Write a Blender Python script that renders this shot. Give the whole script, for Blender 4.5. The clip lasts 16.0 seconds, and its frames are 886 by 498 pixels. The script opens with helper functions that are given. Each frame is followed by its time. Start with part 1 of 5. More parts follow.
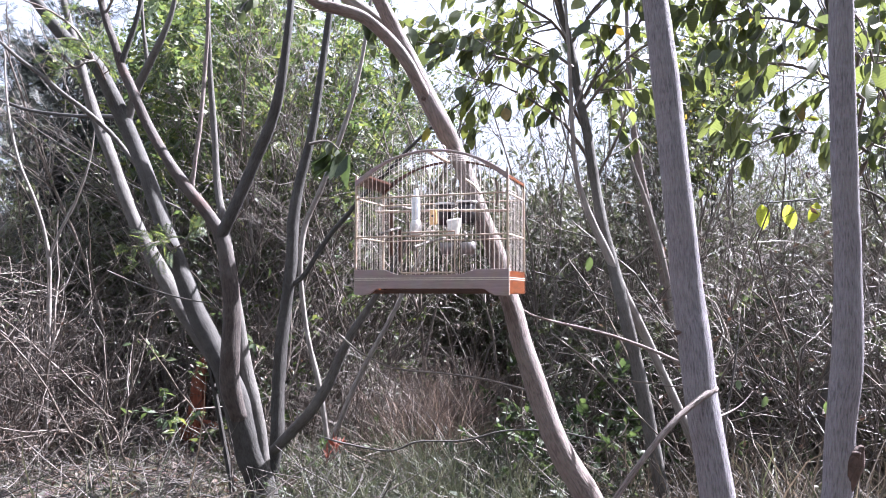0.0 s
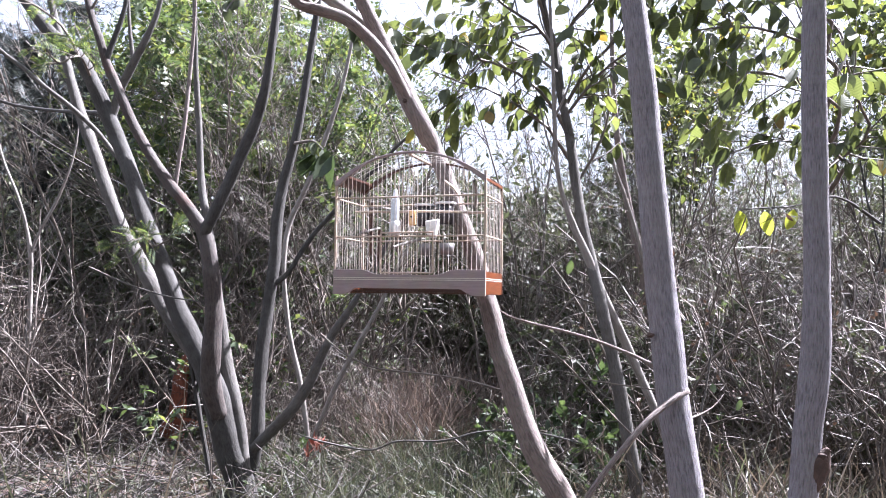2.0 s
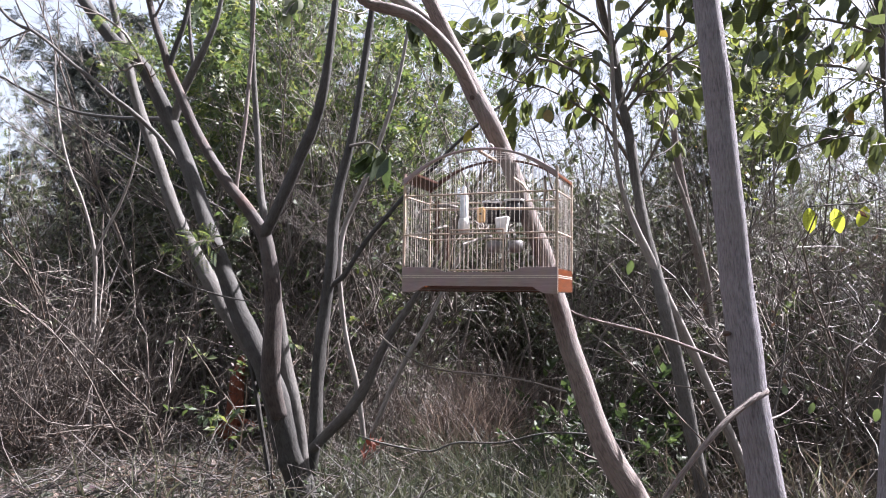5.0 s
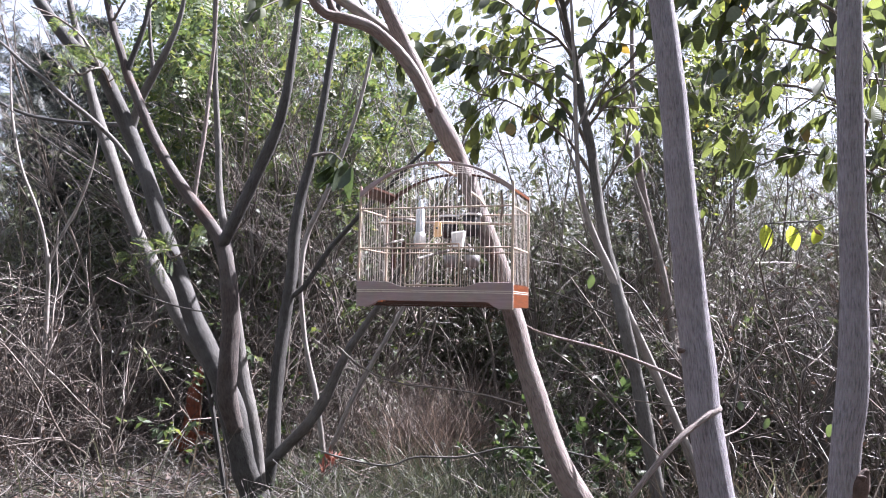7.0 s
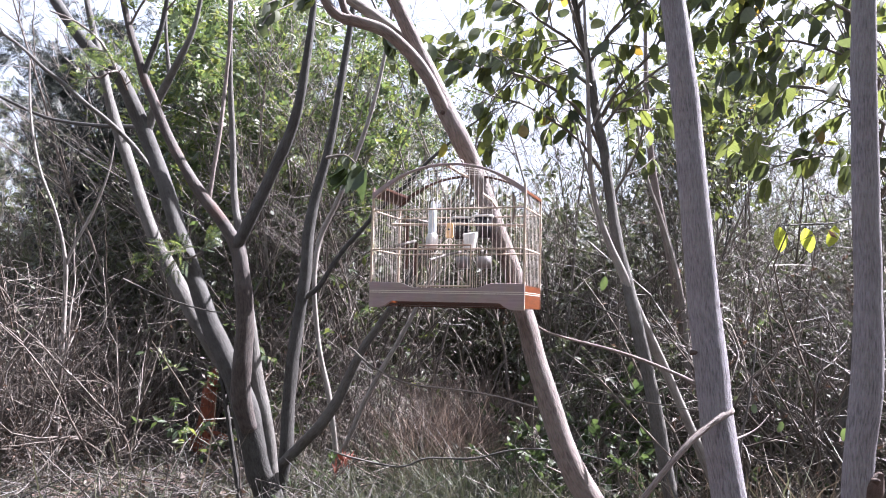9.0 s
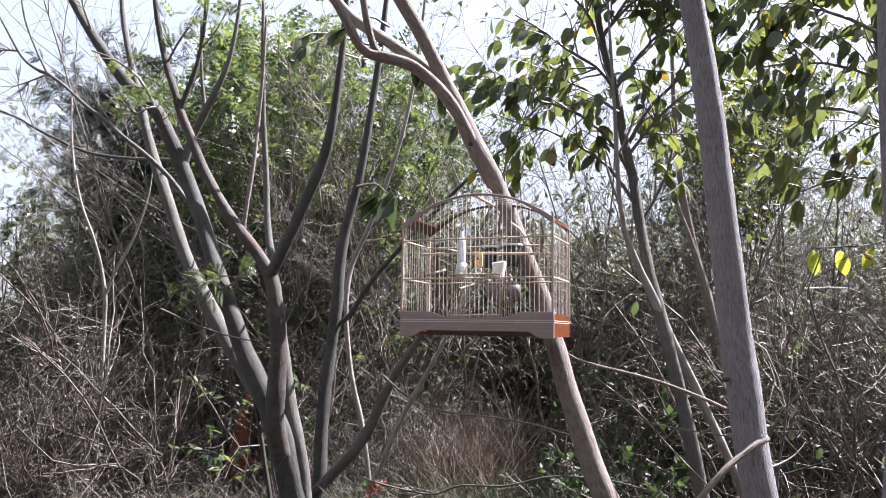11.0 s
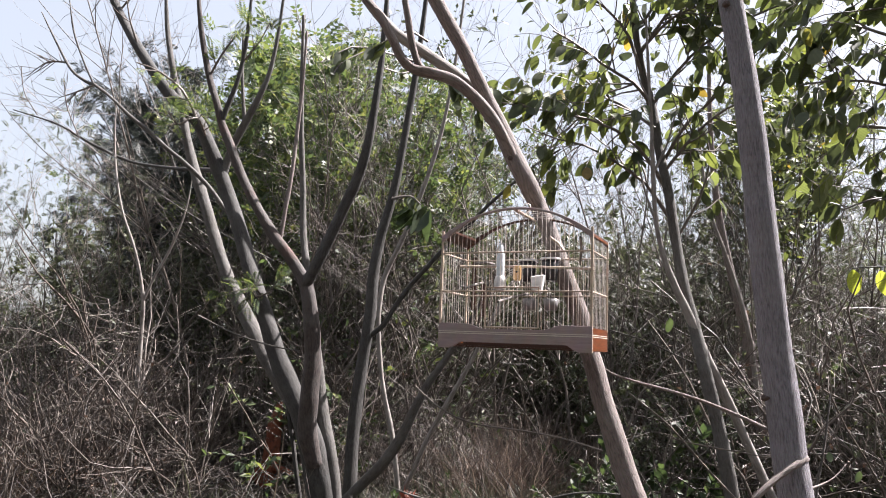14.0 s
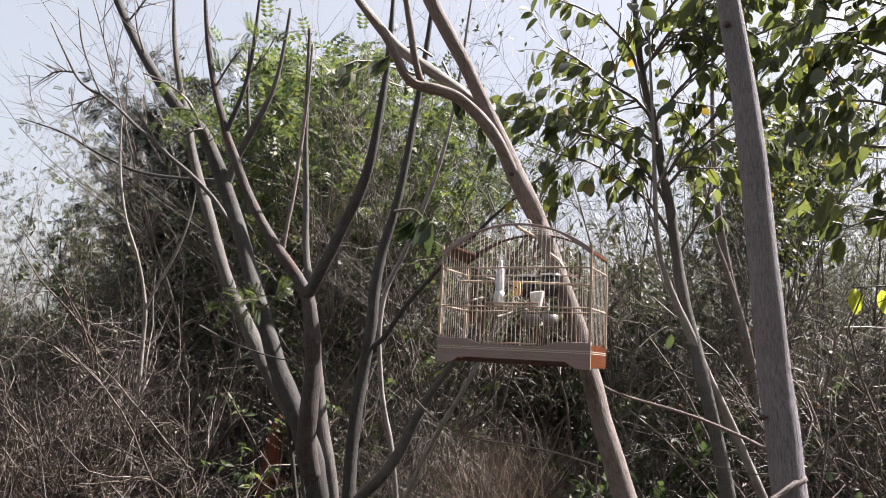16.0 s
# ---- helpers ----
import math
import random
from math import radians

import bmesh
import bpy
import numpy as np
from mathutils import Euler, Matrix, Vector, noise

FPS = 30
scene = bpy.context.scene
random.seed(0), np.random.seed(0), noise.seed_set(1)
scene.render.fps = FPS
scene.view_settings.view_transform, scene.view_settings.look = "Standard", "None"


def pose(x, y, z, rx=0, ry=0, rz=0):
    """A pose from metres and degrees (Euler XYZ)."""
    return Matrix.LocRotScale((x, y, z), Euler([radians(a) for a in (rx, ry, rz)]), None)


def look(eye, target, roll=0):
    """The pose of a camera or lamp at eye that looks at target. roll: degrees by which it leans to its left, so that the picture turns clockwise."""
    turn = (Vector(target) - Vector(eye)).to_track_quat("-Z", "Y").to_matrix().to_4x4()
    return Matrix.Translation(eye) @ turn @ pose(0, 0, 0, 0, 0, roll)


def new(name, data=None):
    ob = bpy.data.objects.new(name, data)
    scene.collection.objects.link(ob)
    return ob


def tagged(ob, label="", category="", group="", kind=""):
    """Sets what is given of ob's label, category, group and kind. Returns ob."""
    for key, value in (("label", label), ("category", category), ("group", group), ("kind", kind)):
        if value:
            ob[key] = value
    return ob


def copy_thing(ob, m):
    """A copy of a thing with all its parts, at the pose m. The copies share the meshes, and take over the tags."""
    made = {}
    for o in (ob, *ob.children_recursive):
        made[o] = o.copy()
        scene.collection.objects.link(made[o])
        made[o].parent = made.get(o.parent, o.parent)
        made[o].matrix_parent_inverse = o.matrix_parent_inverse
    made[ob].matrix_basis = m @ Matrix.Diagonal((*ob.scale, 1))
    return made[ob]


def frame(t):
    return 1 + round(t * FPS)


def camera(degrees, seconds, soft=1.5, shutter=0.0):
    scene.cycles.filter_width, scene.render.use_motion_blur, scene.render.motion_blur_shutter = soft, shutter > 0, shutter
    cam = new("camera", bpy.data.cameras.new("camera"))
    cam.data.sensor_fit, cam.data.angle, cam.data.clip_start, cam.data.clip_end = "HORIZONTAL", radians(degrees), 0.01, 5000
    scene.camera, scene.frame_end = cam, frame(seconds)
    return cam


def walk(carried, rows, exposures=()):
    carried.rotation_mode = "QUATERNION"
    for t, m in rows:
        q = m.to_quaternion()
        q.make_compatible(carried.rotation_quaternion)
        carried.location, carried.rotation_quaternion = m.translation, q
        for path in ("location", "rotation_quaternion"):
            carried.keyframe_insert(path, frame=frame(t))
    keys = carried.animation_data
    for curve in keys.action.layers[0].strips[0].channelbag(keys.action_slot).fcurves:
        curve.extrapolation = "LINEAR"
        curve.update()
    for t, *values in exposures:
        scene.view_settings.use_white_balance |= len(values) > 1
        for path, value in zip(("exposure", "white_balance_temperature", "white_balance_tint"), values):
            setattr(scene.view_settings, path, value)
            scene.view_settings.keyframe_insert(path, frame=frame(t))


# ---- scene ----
import functools

cam = camera(62.48, 16.0, soft=1.0)
PATH = [
    (0, look((0.0001, 0.0001, 1.1000), (0.0001, 2.9951, 1.2735), 0.016)),
    (0.5, look((-0.0163, -0.0147, 1.0959), (-0.0865, 2.9776, 1.2997), 0.860)),
    (1, look((0.0098, -0.0238, 1.0980), (0.0070, 2.9700, 1.2917), 0.028)),
    (1.5, look((0.0188, -0.0199, 1.1000), (0.0527, 2.9735, 1.2955), 0.379)),
    (2, look((0.0259, -0.0259, 1.0959), (0.0774, 2.9682, 1.2770), 0.815)),
    (2.5, look((0.0236, -0.0262, 1.0936), (0.0601, 2.9681, 1.2755), 0.820)),
    (3, look((-0.0234, -0.0128, 1.1219), (-0.1111, 2.9770, 1.3519), -1.926)),
    (3.5, look((-0.1339, -0.0191, 1.1198), (-0.4879, 2.9498, 1.3651), -2.303)),
    (4, look((-0.1260, -0.0138, 1.1152), (-0.4819, 2.9582, 1.3165), -3.106)),
    (4.5, look((-0.0941, -0.0084, 1.1020), (-0.3713, 2.9704, 1.3258), -1.623)),
    (5, look((-0.0495, -0.0088, 1.0759), (-0.1730, 2.9822, 1.2732), 0.693)),
    (5.2, look((-0.0403, -0.0055, 1.0712), (-0.1000, 2.9899, 1.2270), 0.770)),
    (7.3, look((-0.013, 0.015, 1.092), (-0.011, 2.008, 1.261), 1.2)),
    (7.5, look((-0.014, 0.006, 1.088), (-0.024, 1.999, 1.261), 1.4)),
    (8, look((-0.01, 0.002, 1.09), (-0.019, 1.994, 1.265), 1.6)),
    (8.5, look((-0.009, 0.004, 1.087), (-0.024, 1.996, 1.259), 1.5)),
    (9, look((-0.009, 0.004, 1.087), (-0.044, 1.997, 1.252), 1.4)),
    (9.5, look((-0.009, 0.003, 1.087), (-0.053, 1.995, 1.255), 1.6)),
    (10, look((0.0, -0.008, 1.088), (-0.089, 1.981, 1.277), 0.6)),
    (10.2, look((-0.005, -0.01, 1.092), (-0.122, 1.977, 1.287), 0.6)),
    (12.3, look((-0.005, -0.055, 1.102), (-0.112, 1.924, 1.372), 1.7)),
    (12.5, look((-0.006, -0.055, 1.101), (-0.115, 1.924, 1.367), 1.9)),
    (13, look((-0.022, -0.056, 1.098), (-0.153, 1.92, 1.373), 2.5)),
    (13.5, look((-0.033, -0.052, 1.094), (-0.206, 1.923, 1.359), 2.5)),
    (14, look((-0.037, -0.053, 1.095), (-0.232, 1.92, 1.356), 2.2)),
    (14.5, look((-0.024, -0.059, 1.097), (-0.221, 1.913, 1.371), 2.6)),
    (15, look((-0.019, -0.055, 1.102), (-0.214, 1.914, 1.394), 2.9)),
    (15.5, look((-0.017, -0.059, 1.098), (-0.242, 1.903, 1.413), 3.1)),
    (16, look((-0.026, -0.062, 1.102), (-0.232, 1.906, 1.395), 3.0)),
]
walk(cam, PATH, exposures=[(0.0, 3.0, 5600, 23), (2.5, 3.0, 5600, 23), (3.5, 2.7, 5700, 22), (5.2, 2.5, 5850, 22), (7.3, 2.8, 5700, 23), (9.5, 2.85, 5750, 23), (10.2, 2.7, 5800, 22), (12.3, 2.33, 6000, 19), (14.0, 2.23, 6150, 19), (16.0, 2.05, 6350, 19)])

# ---- daylight: sun high ahead and a little to the right, hazy sky ----
SUN_AZ, SUN_EL = radians(62), radians(53)
world = bpy.data.worlds.new("sky")
scene.world = world
world.use_nodes = True
wn = world.node_tree.nodes
sky = wn.new("ShaderNodeTexSky")
sky.sky_type, sky.sun_disc = "NISHITA", False
sky.sun_elevation, sky.sun_rotation = SUN_EL, SUN_AZ
sky.air_density, sky.dust_density, sky.ozone_density = 1.0, 4.0, 0.7
wn["Background"].inputs["Strength"].default_value = 0.05
# thin even haze whitens the whole sky
haze = wn.new("ShaderNodeMix")
haze.data_type = "RGBA"
haze.inputs[0].default_value = 0.6
haze.inputs[7].default_value = (4.3, 4.5, 4.2, 1)
world.node_tree.links.new(sky.outputs[0], haze.inputs[6])
world.node_tree.links.new(haze.outputs[2], wn["Background"].inputs["Color"])
lamp = bpy.data.lights.new("sun", "SUN")
lamp.energy, lamp.angle, lamp.color = 5.0, radians(0.55), (1.0, 0.95, 0.86)
sun = new("sun", lamp)
sun_way = Vector((math.cos(SUN_EL) * math.sin(SUN_AZ), math.cos(SUN_EL) * math.cos(SUN_AZ), math.sin(SUN_EL)))
sun.matrix_world = look(sun_way * 40, (0, 0, 0))


# ---- materials ----
def material(name):
    m = bpy.data.materials.new(name)
    m.use_nodes = True
    nt = m.node_tree
    return m, nt, nt.nodes["Principled BSDF"], nt.nodes["Material Output"]


def node(nt, kind, **sets):
    n = nt.nodes.new("ShaderNode" + kind)
    for key, value in sets.items():
        n.inputs[key].default_value = value
    return n


def ramp(nt, source, stops):
    r = nt.nodes.new("ShaderNodeValToRGB")
    els = r.color_ramp.elements
    while len(els) < len(stops):
        els.new(0.5)
    for e, (at, c) in zip(els, stops):
        e.position, e.color = at, (*c, 1)
    nt.links.new(source, r.inputs["Fac"])
    return r.outputs["Color"]


def mixed(nt, fac, a, b, mode="MIX"):
    n = nt.nodes.new("ShaderNodeMix")
    n.data_type, n.blend_type = "RGBA", mode
    for sock, v in ((n.inputs[0], fac), (n.inputs[6], a), (n.inputs[7], b)):
        if isinstance(v, (int, float)):
            sock.default_value = v
        elif isinstance(v, tuple):
            sock.default_value = (*v, 1)
        else:
            nt.links.new(v, sock)
    return n.outputs[2]


def bump(nt, bsdf, height, strength, distance):
    b = node(nt, "Bump", Strength=strength, Distance=distance)
    nt.links.new(height, b.inputs["Height"])
    nt.links.new(b.outputs[0], bsdf.inputs["Normal"])


def bark(name, light, dark, across=110.0, along=14.0, depth=0.006, stain=(0.2, 0.17, 0.15), lichen=(0.5, 0.5, 0.46)):
    """Fissured bark laid along the limb: fine upright cracks, blotches of lichen and stains."""
    m, nt, b, _ = material(name)
    uv = nt.nodes.new("ShaderNodeUVMap")
    mp = node(nt, "Mapping", Scale=(across, along, 1))
    nt.links.new(uv.outputs[0], mp.inputs["Vector"])
    fine = node(nt, "TexNoise", Scale=1.0, Detail=5.0, Roughness=0.62, Distortion=0.5)
    nt.links.new(mp.outputs[0], fine.inputs["Vector"])
    co = nt.nodes.new("ShaderNodeTexCoord")
    big = node(nt, "TexNoise", Scale=9.0, Detail=4.0, Roughness=0.6)
    nt.links.new(co.outputs["Object"], big.inputs["Vector"])
    grain = node(nt, "TexNoise", Scale=260.0, Detail=2.0)
    nt.links.new(co.outputs["Object"], grain.inputs["Vector"])
    base = ramp(nt, fine.outputs["Fac"], [(0.33, dark), (0.56, light), (0.78, tuple(min(1, c * 1.12) for c in light))])
    blot = ramp(nt, big.outputs["Fac"], [(0.42, (0, 0, 0)), (0.66, (1, 1, 1))])
    sep = nt.nodes.new("ShaderNodeMath")
    sep.operation = "MULTIPLY"
    sep.inputs[1].default_value = 0.4
    nt.links.new(blot, sep.inputs[0])
    col = mixed(nt, sep.outputs[0], base, lichen)
    low = node(nt, "TexNoise", Scale=3.3, Detail=3.0)
    nt.links.new(co.outputs["Object"], low.inputs["Vector"])
    patch = ramp(nt, low.outputs["Fac"], [(0.56, (0, 0, 0)), (0.72, (0.5, 0.5, 0.5))])
    col = mixed(nt, patch, col, stain)
    mp2 = node(nt, "Mapping", Scale=(5.0, 34.0, 1))
    nt.links.new(uv.outputs[0], mp2.inputs["Vector"])
    ring = node(nt, "TexNoise", Scale=1.0, Detail=3.0, Roughness=0.7)
    nt.links.new(mp2.outputs[0], ring.inputs["Vector"])
    col = mixed(nt, 0.16, col, ramp(nt, ring.outputs["Fac"], [(0.36, (0.3, 0.3, 0.3)), (0.5, (0.5, 0.5, 0.5)), (0.68, (0.64, 0.64, 0.64))]), "OVERLAY")
    col = mixed(nt, 0.22, col, grain.outputs["Color"], "OVERLAY")
    nt.links.new(col, b.inputs["Base Color"])
    b.inputs["Roughness"].default_value = 0.82
    add = nt.nodes.new("ShaderNodeMath")
    add.operation = "MULTIPLY_ADD"
    add.inputs[1].default_value = 0.25
    nt.links.new(grain.outputs["Fac"], add.inputs[0])
    nt.links.new(fine.outputs["Fac"], add.inputs[2])
    bump(nt, b, add.outputs[0], 0.9, depth)
    return m


def twigs_of(name, a, b_, c):
    """Thin dead or living wood, each twig of its own tone."""
    m, nt, b, _ = material(name)
    geo = nt.nodes.new("ShaderNodeNewGeometry")
    tone = ramp(nt, geo.outputs["Random Per Island"], [(0.0, a), (0.55, b_), (1.0, c)])
    co = nt.nodes.new("ShaderNodeTexCoord")
    n = node(nt, "TexNoise", Scale=40.0, Detail=3.0)
    nt.links.new(co.outputs["Object"], n.inputs["Vector"])
    shade = ramp(nt, n.outputs["Fac"], [(0.3, (0.55, 0.55, 0.55)), (0.7, (1.15, 1.15, 1.15))])
    nt.links.new(mixed(nt, 1.0, tone, shade, "MULTIPLY"), b.inputs["Base Color"])
    b.inputs["Roughness"].default_value = 0.55
    return m


def leaf_of(name, tones, glow, veins=0.0, through_light=0.45):
    """A leaf: gloss above, and light passing through the blade."""
    m, nt, b, out = material(name)
    geo = nt.nodes.new("ShaderNodeNewGeometry")
    stops = [(0.96 * i / (len(tones) - 1), c) for i, c in enumerate(tones)]
    if veins:
        stops = [(0, tones[0]), (0.4, tones[1]), (0.7, tones[2]), (0.965, tones[3]), (0.985, tones[4])]
    tone = ramp(nt, geo.outputs["Random Per Island"], stops)
    co = nt.nodes.new("ShaderNodeTexCoord")
    n = node(nt, "TexNoise", Scale=55.0, Detail=3.0)
    nt.links.new(co.outputs["Object"], n.inputs["Vector"])
    col = mixed(nt, 0.35, tone, ramp(nt, n.outputs["Fac"], [(0.3, (0.3, 0.3, 0.3)), (0.7, (0.7, 0.7, 0.7))]), "OVERLAY")
    nt.links.new(col, b.inputs["Base Color"])
    b.inputs["Roughness"].default_value = 0.52
    b.inputs["Specular IOR Level"].default_value = 0.42
    tl = nt.nodes.new("ShaderNodeBsdfTranslucent")
    tcol = mixed(nt, 1.0, col, glow, "MULTIPLY")
    if veins:
        uv = nt.nodes.new("ShaderNodeUVMap")
        w = node(nt, "TexWave", Scale=3.2, Distortion=0.6)
        w.bands_direction = "Y"
        nt.links.new(uv.outputs[0], w.inputs["Vector"])
        tcol = mixed(nt, veins, tcol, ramp(nt, w.outputs["Fac"], [(0.1, (0.35, 0.4, 0.3)), (0.5, (1, 1, 1))]), "MULTIPLY")
        bump(nt, b, w.outputs["Fac"], 0.4, 0.002)
    nt.links.new(tcol, tl.inputs["Color"])
    mx = nt.nodes.new("ShaderNodeMixShader")
    mx.inputs[0].default_value = through_light
    nt.links.new(b.outputs[0], mx.inputs[1])
    nt.links.new(tl.outputs[0], mx.inputs[2])
    nt.links.new(mx.outputs[0], out.inputs["Surface"])
    return m


def wood_of(name, a, b_, rough=0.4, scale=(18, 160, 160), coat=0.0):
    m, nt, b, _ = material(name)
    co = nt.nodes.new("ShaderNodeTexCoord")
    mp = node(nt, "Mapping", Scale=scale)
    nt.links.new(co.outputs["Object"], mp.inputs["Vector"])
    n = node(nt, "TexNoise", Scale=1.0, Detail=4.0, Roughness=0.6, Distortion=0.7)
    nt.links.new(mp.outputs[0], n.inputs["Vector"])
    spots = node(nt, "TexNoise", Scale=30.0, Detail=4.0)
    nt.links.new(co.outputs["Object"], spots.inputs["Vector"])
    col = ramp(nt, n.outputs["Fac"], [(0.3, b_), (0.65, a)])
    col = mixed(nt, 0.25, col, spots.outputs["Color"], "SOFT_LIGHT")
    nt.links.new(col, b.inputs["Base Color"])
    b.inputs["Roughness"].default_value = rough
    b.inputs["Coat Weight"].default_value = coat
    b.inputs["Coat Roughness"].default_value = 0.25
    bump(nt, b, n.outputs["Fac"], 0.25, 0.0008)
    return m


def plain_of(name, colour, rough=0.5, metal=0.0, passing=0.0):
    m, nt, b, _ = material(name)
    co = nt.nodes.new("ShaderNodeTexCoord")
    n = node(nt, "TexNoise", Scale=70.0, Detail=4.0)
    nt.links.new(co.outputs["Object"], n.inputs["Vector"])
    lo, hi = tuple(c * 0.8 for c in colour), tuple(min(1, c * 1.1) for c in colour)
    nt.links.new(ramp(nt, n.outputs["Fac"], [(0.3, lo), (0.7, hi)]), b.inputs["Base Color"])
    b.inputs["Roughness"].default_value, b.inputs["Metallic"].default_value = rough, metal
    b.inputs["Transmission Weight"].default_value = passing
    return m


M_GREY = bark("bark_smooth_grey", (0.212, 0.2, 0.22), (0.086, 0.079, 0.086), 270, 30, 0.008, (0.13, 0.11, 0.108), (0.23, 0.22, 0.22))
M_TAN = bark("bark_brownish_grey", (0.178, 0.146, 0.134), (0.078, 0.06, 0.054), 220, 36, 0.005, (0.1, 0.072, 0.06), (0.21, 0.19, 0.175))
# pale lichen tones on dark and mid bark also stand in for sun flecks
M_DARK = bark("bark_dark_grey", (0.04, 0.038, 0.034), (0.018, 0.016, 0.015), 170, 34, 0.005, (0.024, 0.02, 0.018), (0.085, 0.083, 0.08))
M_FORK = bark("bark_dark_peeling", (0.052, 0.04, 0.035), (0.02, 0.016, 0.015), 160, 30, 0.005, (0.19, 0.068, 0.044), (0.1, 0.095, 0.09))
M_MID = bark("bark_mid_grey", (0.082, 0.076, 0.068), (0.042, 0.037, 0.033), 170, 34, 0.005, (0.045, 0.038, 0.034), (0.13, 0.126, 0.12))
M_PALE = bark("bark_pale", (0.22, 0.2, 0.183), (0.11, 0.096, 0.085), 120, 16, 0.003, (0.12, 0.095, 0.08), (0.29, 0.28, 0.255))
M_RED = bark("bark_red_earth", (0.22, 0.06, 0.028), (0.11, 0.03, 0.016), 60, 12, 0.01, (0.2, 0.05, 0.02), (0.3, 0.13, 0.08))
M_SCAR = bark("bark_scar", (0.06, 0.036, 0.029), (0.022, 0.013, 0.011), 60, 30, 0.01, (0.06, 0.03, 0.025), (0.12, 0.08, 0.06))
M_TWIG = twigs_of("dead_twigs", (0.045, 0.034, 0.027), (0.108, 0.088, 0.073), (0.31, 0.272, 0.236))
M_LITTER = twigs_of("fallen_wood", (0.025, 0.02, 0.018), (0.04, 0.032, 0.027), (0.095, 0.08, 0.068))
M_STEM = twigs_of("living_twigs", (0.06, 0.05, 0.042), (0.12, 0.1, 0.085), (0.24, 0.21, 0.18))
M_LEAF = leaf_of("broad_leaf", [(0.048, 0.06, 0.04), (0.066, 0.082, 0.045), (0.092, 0.112, 0.046), (0.13, 0.145, 0.045), (0.2, 0.14, 0.04)], (2.2, 2.15, 1.2), 0.35, 0.42)
# brighter leaf colour that stands in for sun shining through the blade
M_SUNLEAF = leaf_of("sunlit_yellow_green_leaf", [(0.17, 0.22, 0.045), (0.2, 0.24, 0.05), (0.22, 0.25, 0.05), (0.22, 0.25, 0.05), (0.24, 0.25, 0.05)], (2.4, 2.3, 1.1), 0.2, 0.6)
M_YELLOW = leaf_of("yellow_withering_leaf", [(0.36, 0.29, 0.05), (0.4, 0.33, 0.06), (0.42, 0.34, 0.06), (0.4, 0.3, 0.06), (0.35, 0.24, 0.06)], (1.8, 1.7, 1.0), 0.2, 0.5)
M_LIGHTLEAF = leaf_of("light_green_leaf", [(0.034, 0.05, 0.03), (0.052, 0.074, 0.04), (0.072, 0.098, 0.045), (0.13, 0.142, 0.055)], (2.05, 2.1, 1.25), 0, 0.34)
M_HANGING = leaf_of("hanging_green_leaf", [(0.03, 0.045, 0.024), (0.041, 0.058, 0.029), (0.054, 0.074, 0.034)], (1.7, 1.8, 1.1), 0, 0.34)
M_DARKLEAF = leaf_of("dark_feathery_leaf", [(0.022, 0.027, 0.026), (0.036, 0.043, 0.039), (0.075, 0.083, 0.074)], (1.3, 1.3, 1.2), 0, 0.15)
M_GREYLEAF = leaf_of("grey_green_leaf", [(0.035, 0.043, 0.026), (0.06, 0.07, 0.042), (0.1, 0.11, 0.07)], (1.6, 1.6, 1.2), 0, 0.3)
M_DRYLEAF = leaf_of("dry_leaf", [(0.04, 0.025, 0.019), (0.075, 0.05, 0.037), (0.15, 0.11, 0.083)], (1.4, 1.2, 1.0), 0, 0.25)
M_GRASS = leaf_of("green_grass", [(0.028, 0.034, 0.023), (0.046, 0.054, 0.033), (0.068, 0.075, 0.046), (0.1, 0.096, 0.07)], (1.5, 1.5, 1.2), 0, 0.25)
M_STRAW = leaf_of("dry_grass", [(0.04, 0.032, 0.026), (0.08, 0.064, 0.05), (0.175, 0.143, 0.112)], (1.2, 1.15, 1.0), 0, 0.25)
M_ORANGEGRASS = leaf_of("orange_dry_grass", [(0.08, 0.05, 0.034), (0.145, 0.098, 0.065), (0.25, 0.185, 0.13)], (1.2, 1.1, 0.95), 0, 0.25)
M_BRUSH = leaf_of("pinkish_dry_brush", [(0.065, 0.048, 0.039), (0.125, 0.096, 0.079), (0.235, 0.19, 0.16)], (1.2, 1.1, 1.0), 0, 0.25)
# taupe here paints sky sheen on shaded orange-brown varnish into the colour
M_CAGE = wood_of("sky_sheen_varnish_board", (0.265, 0.21, 0.208), (0.21, 0.162, 0.158), 0.32, (14, 170, 170), 0.6)
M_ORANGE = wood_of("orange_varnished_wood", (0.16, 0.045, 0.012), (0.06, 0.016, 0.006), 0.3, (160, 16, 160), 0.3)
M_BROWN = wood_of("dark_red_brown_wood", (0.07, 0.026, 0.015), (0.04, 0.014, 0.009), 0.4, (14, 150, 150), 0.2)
M_DOWEL = wood_of("tan_cage_dowels", (0.42, 0.345, 0.275), (0.31, 0.245, 0.19), 0.5)
M_STRIPE = plain_of("cream_inlay", (0.5, 0.45, 0.38), 0.5)
M_WIRE = plain_of("pale_brass_wire", (0.72, 0.66, 0.61), 0.4, 0.4)
M_BLACK = plain_of("black_plastic", (0.018, 0.018, 0.022), 0.35)
M_WHITE = plain_of("white_plastic", (0.62, 0.62, 0.62), 0.4)
M_BOTTLE = plain_of("milky_clear_plastic", (0.74, 0.79, 0.85), 0.2, 0.0, 0.3)
M_SMOKE = plain_of("grey_plastic", (0.2, 0.19, 0.19), 0.3, 0.0, 0.2)
M_BLOCK = wood_of("light_wood_block", (0.6, 0.4, 0.2), (0.5, 0.31, 0.15), 0.5)
M_REDLEAF = leaf_of("red_leaf", [(0.12, 0.03, 0.02), (0.17, 0.05, 0.032), (0.13, 0.05, 0.03)], (1.1, 0.9, 0.8), 0, 0.15)

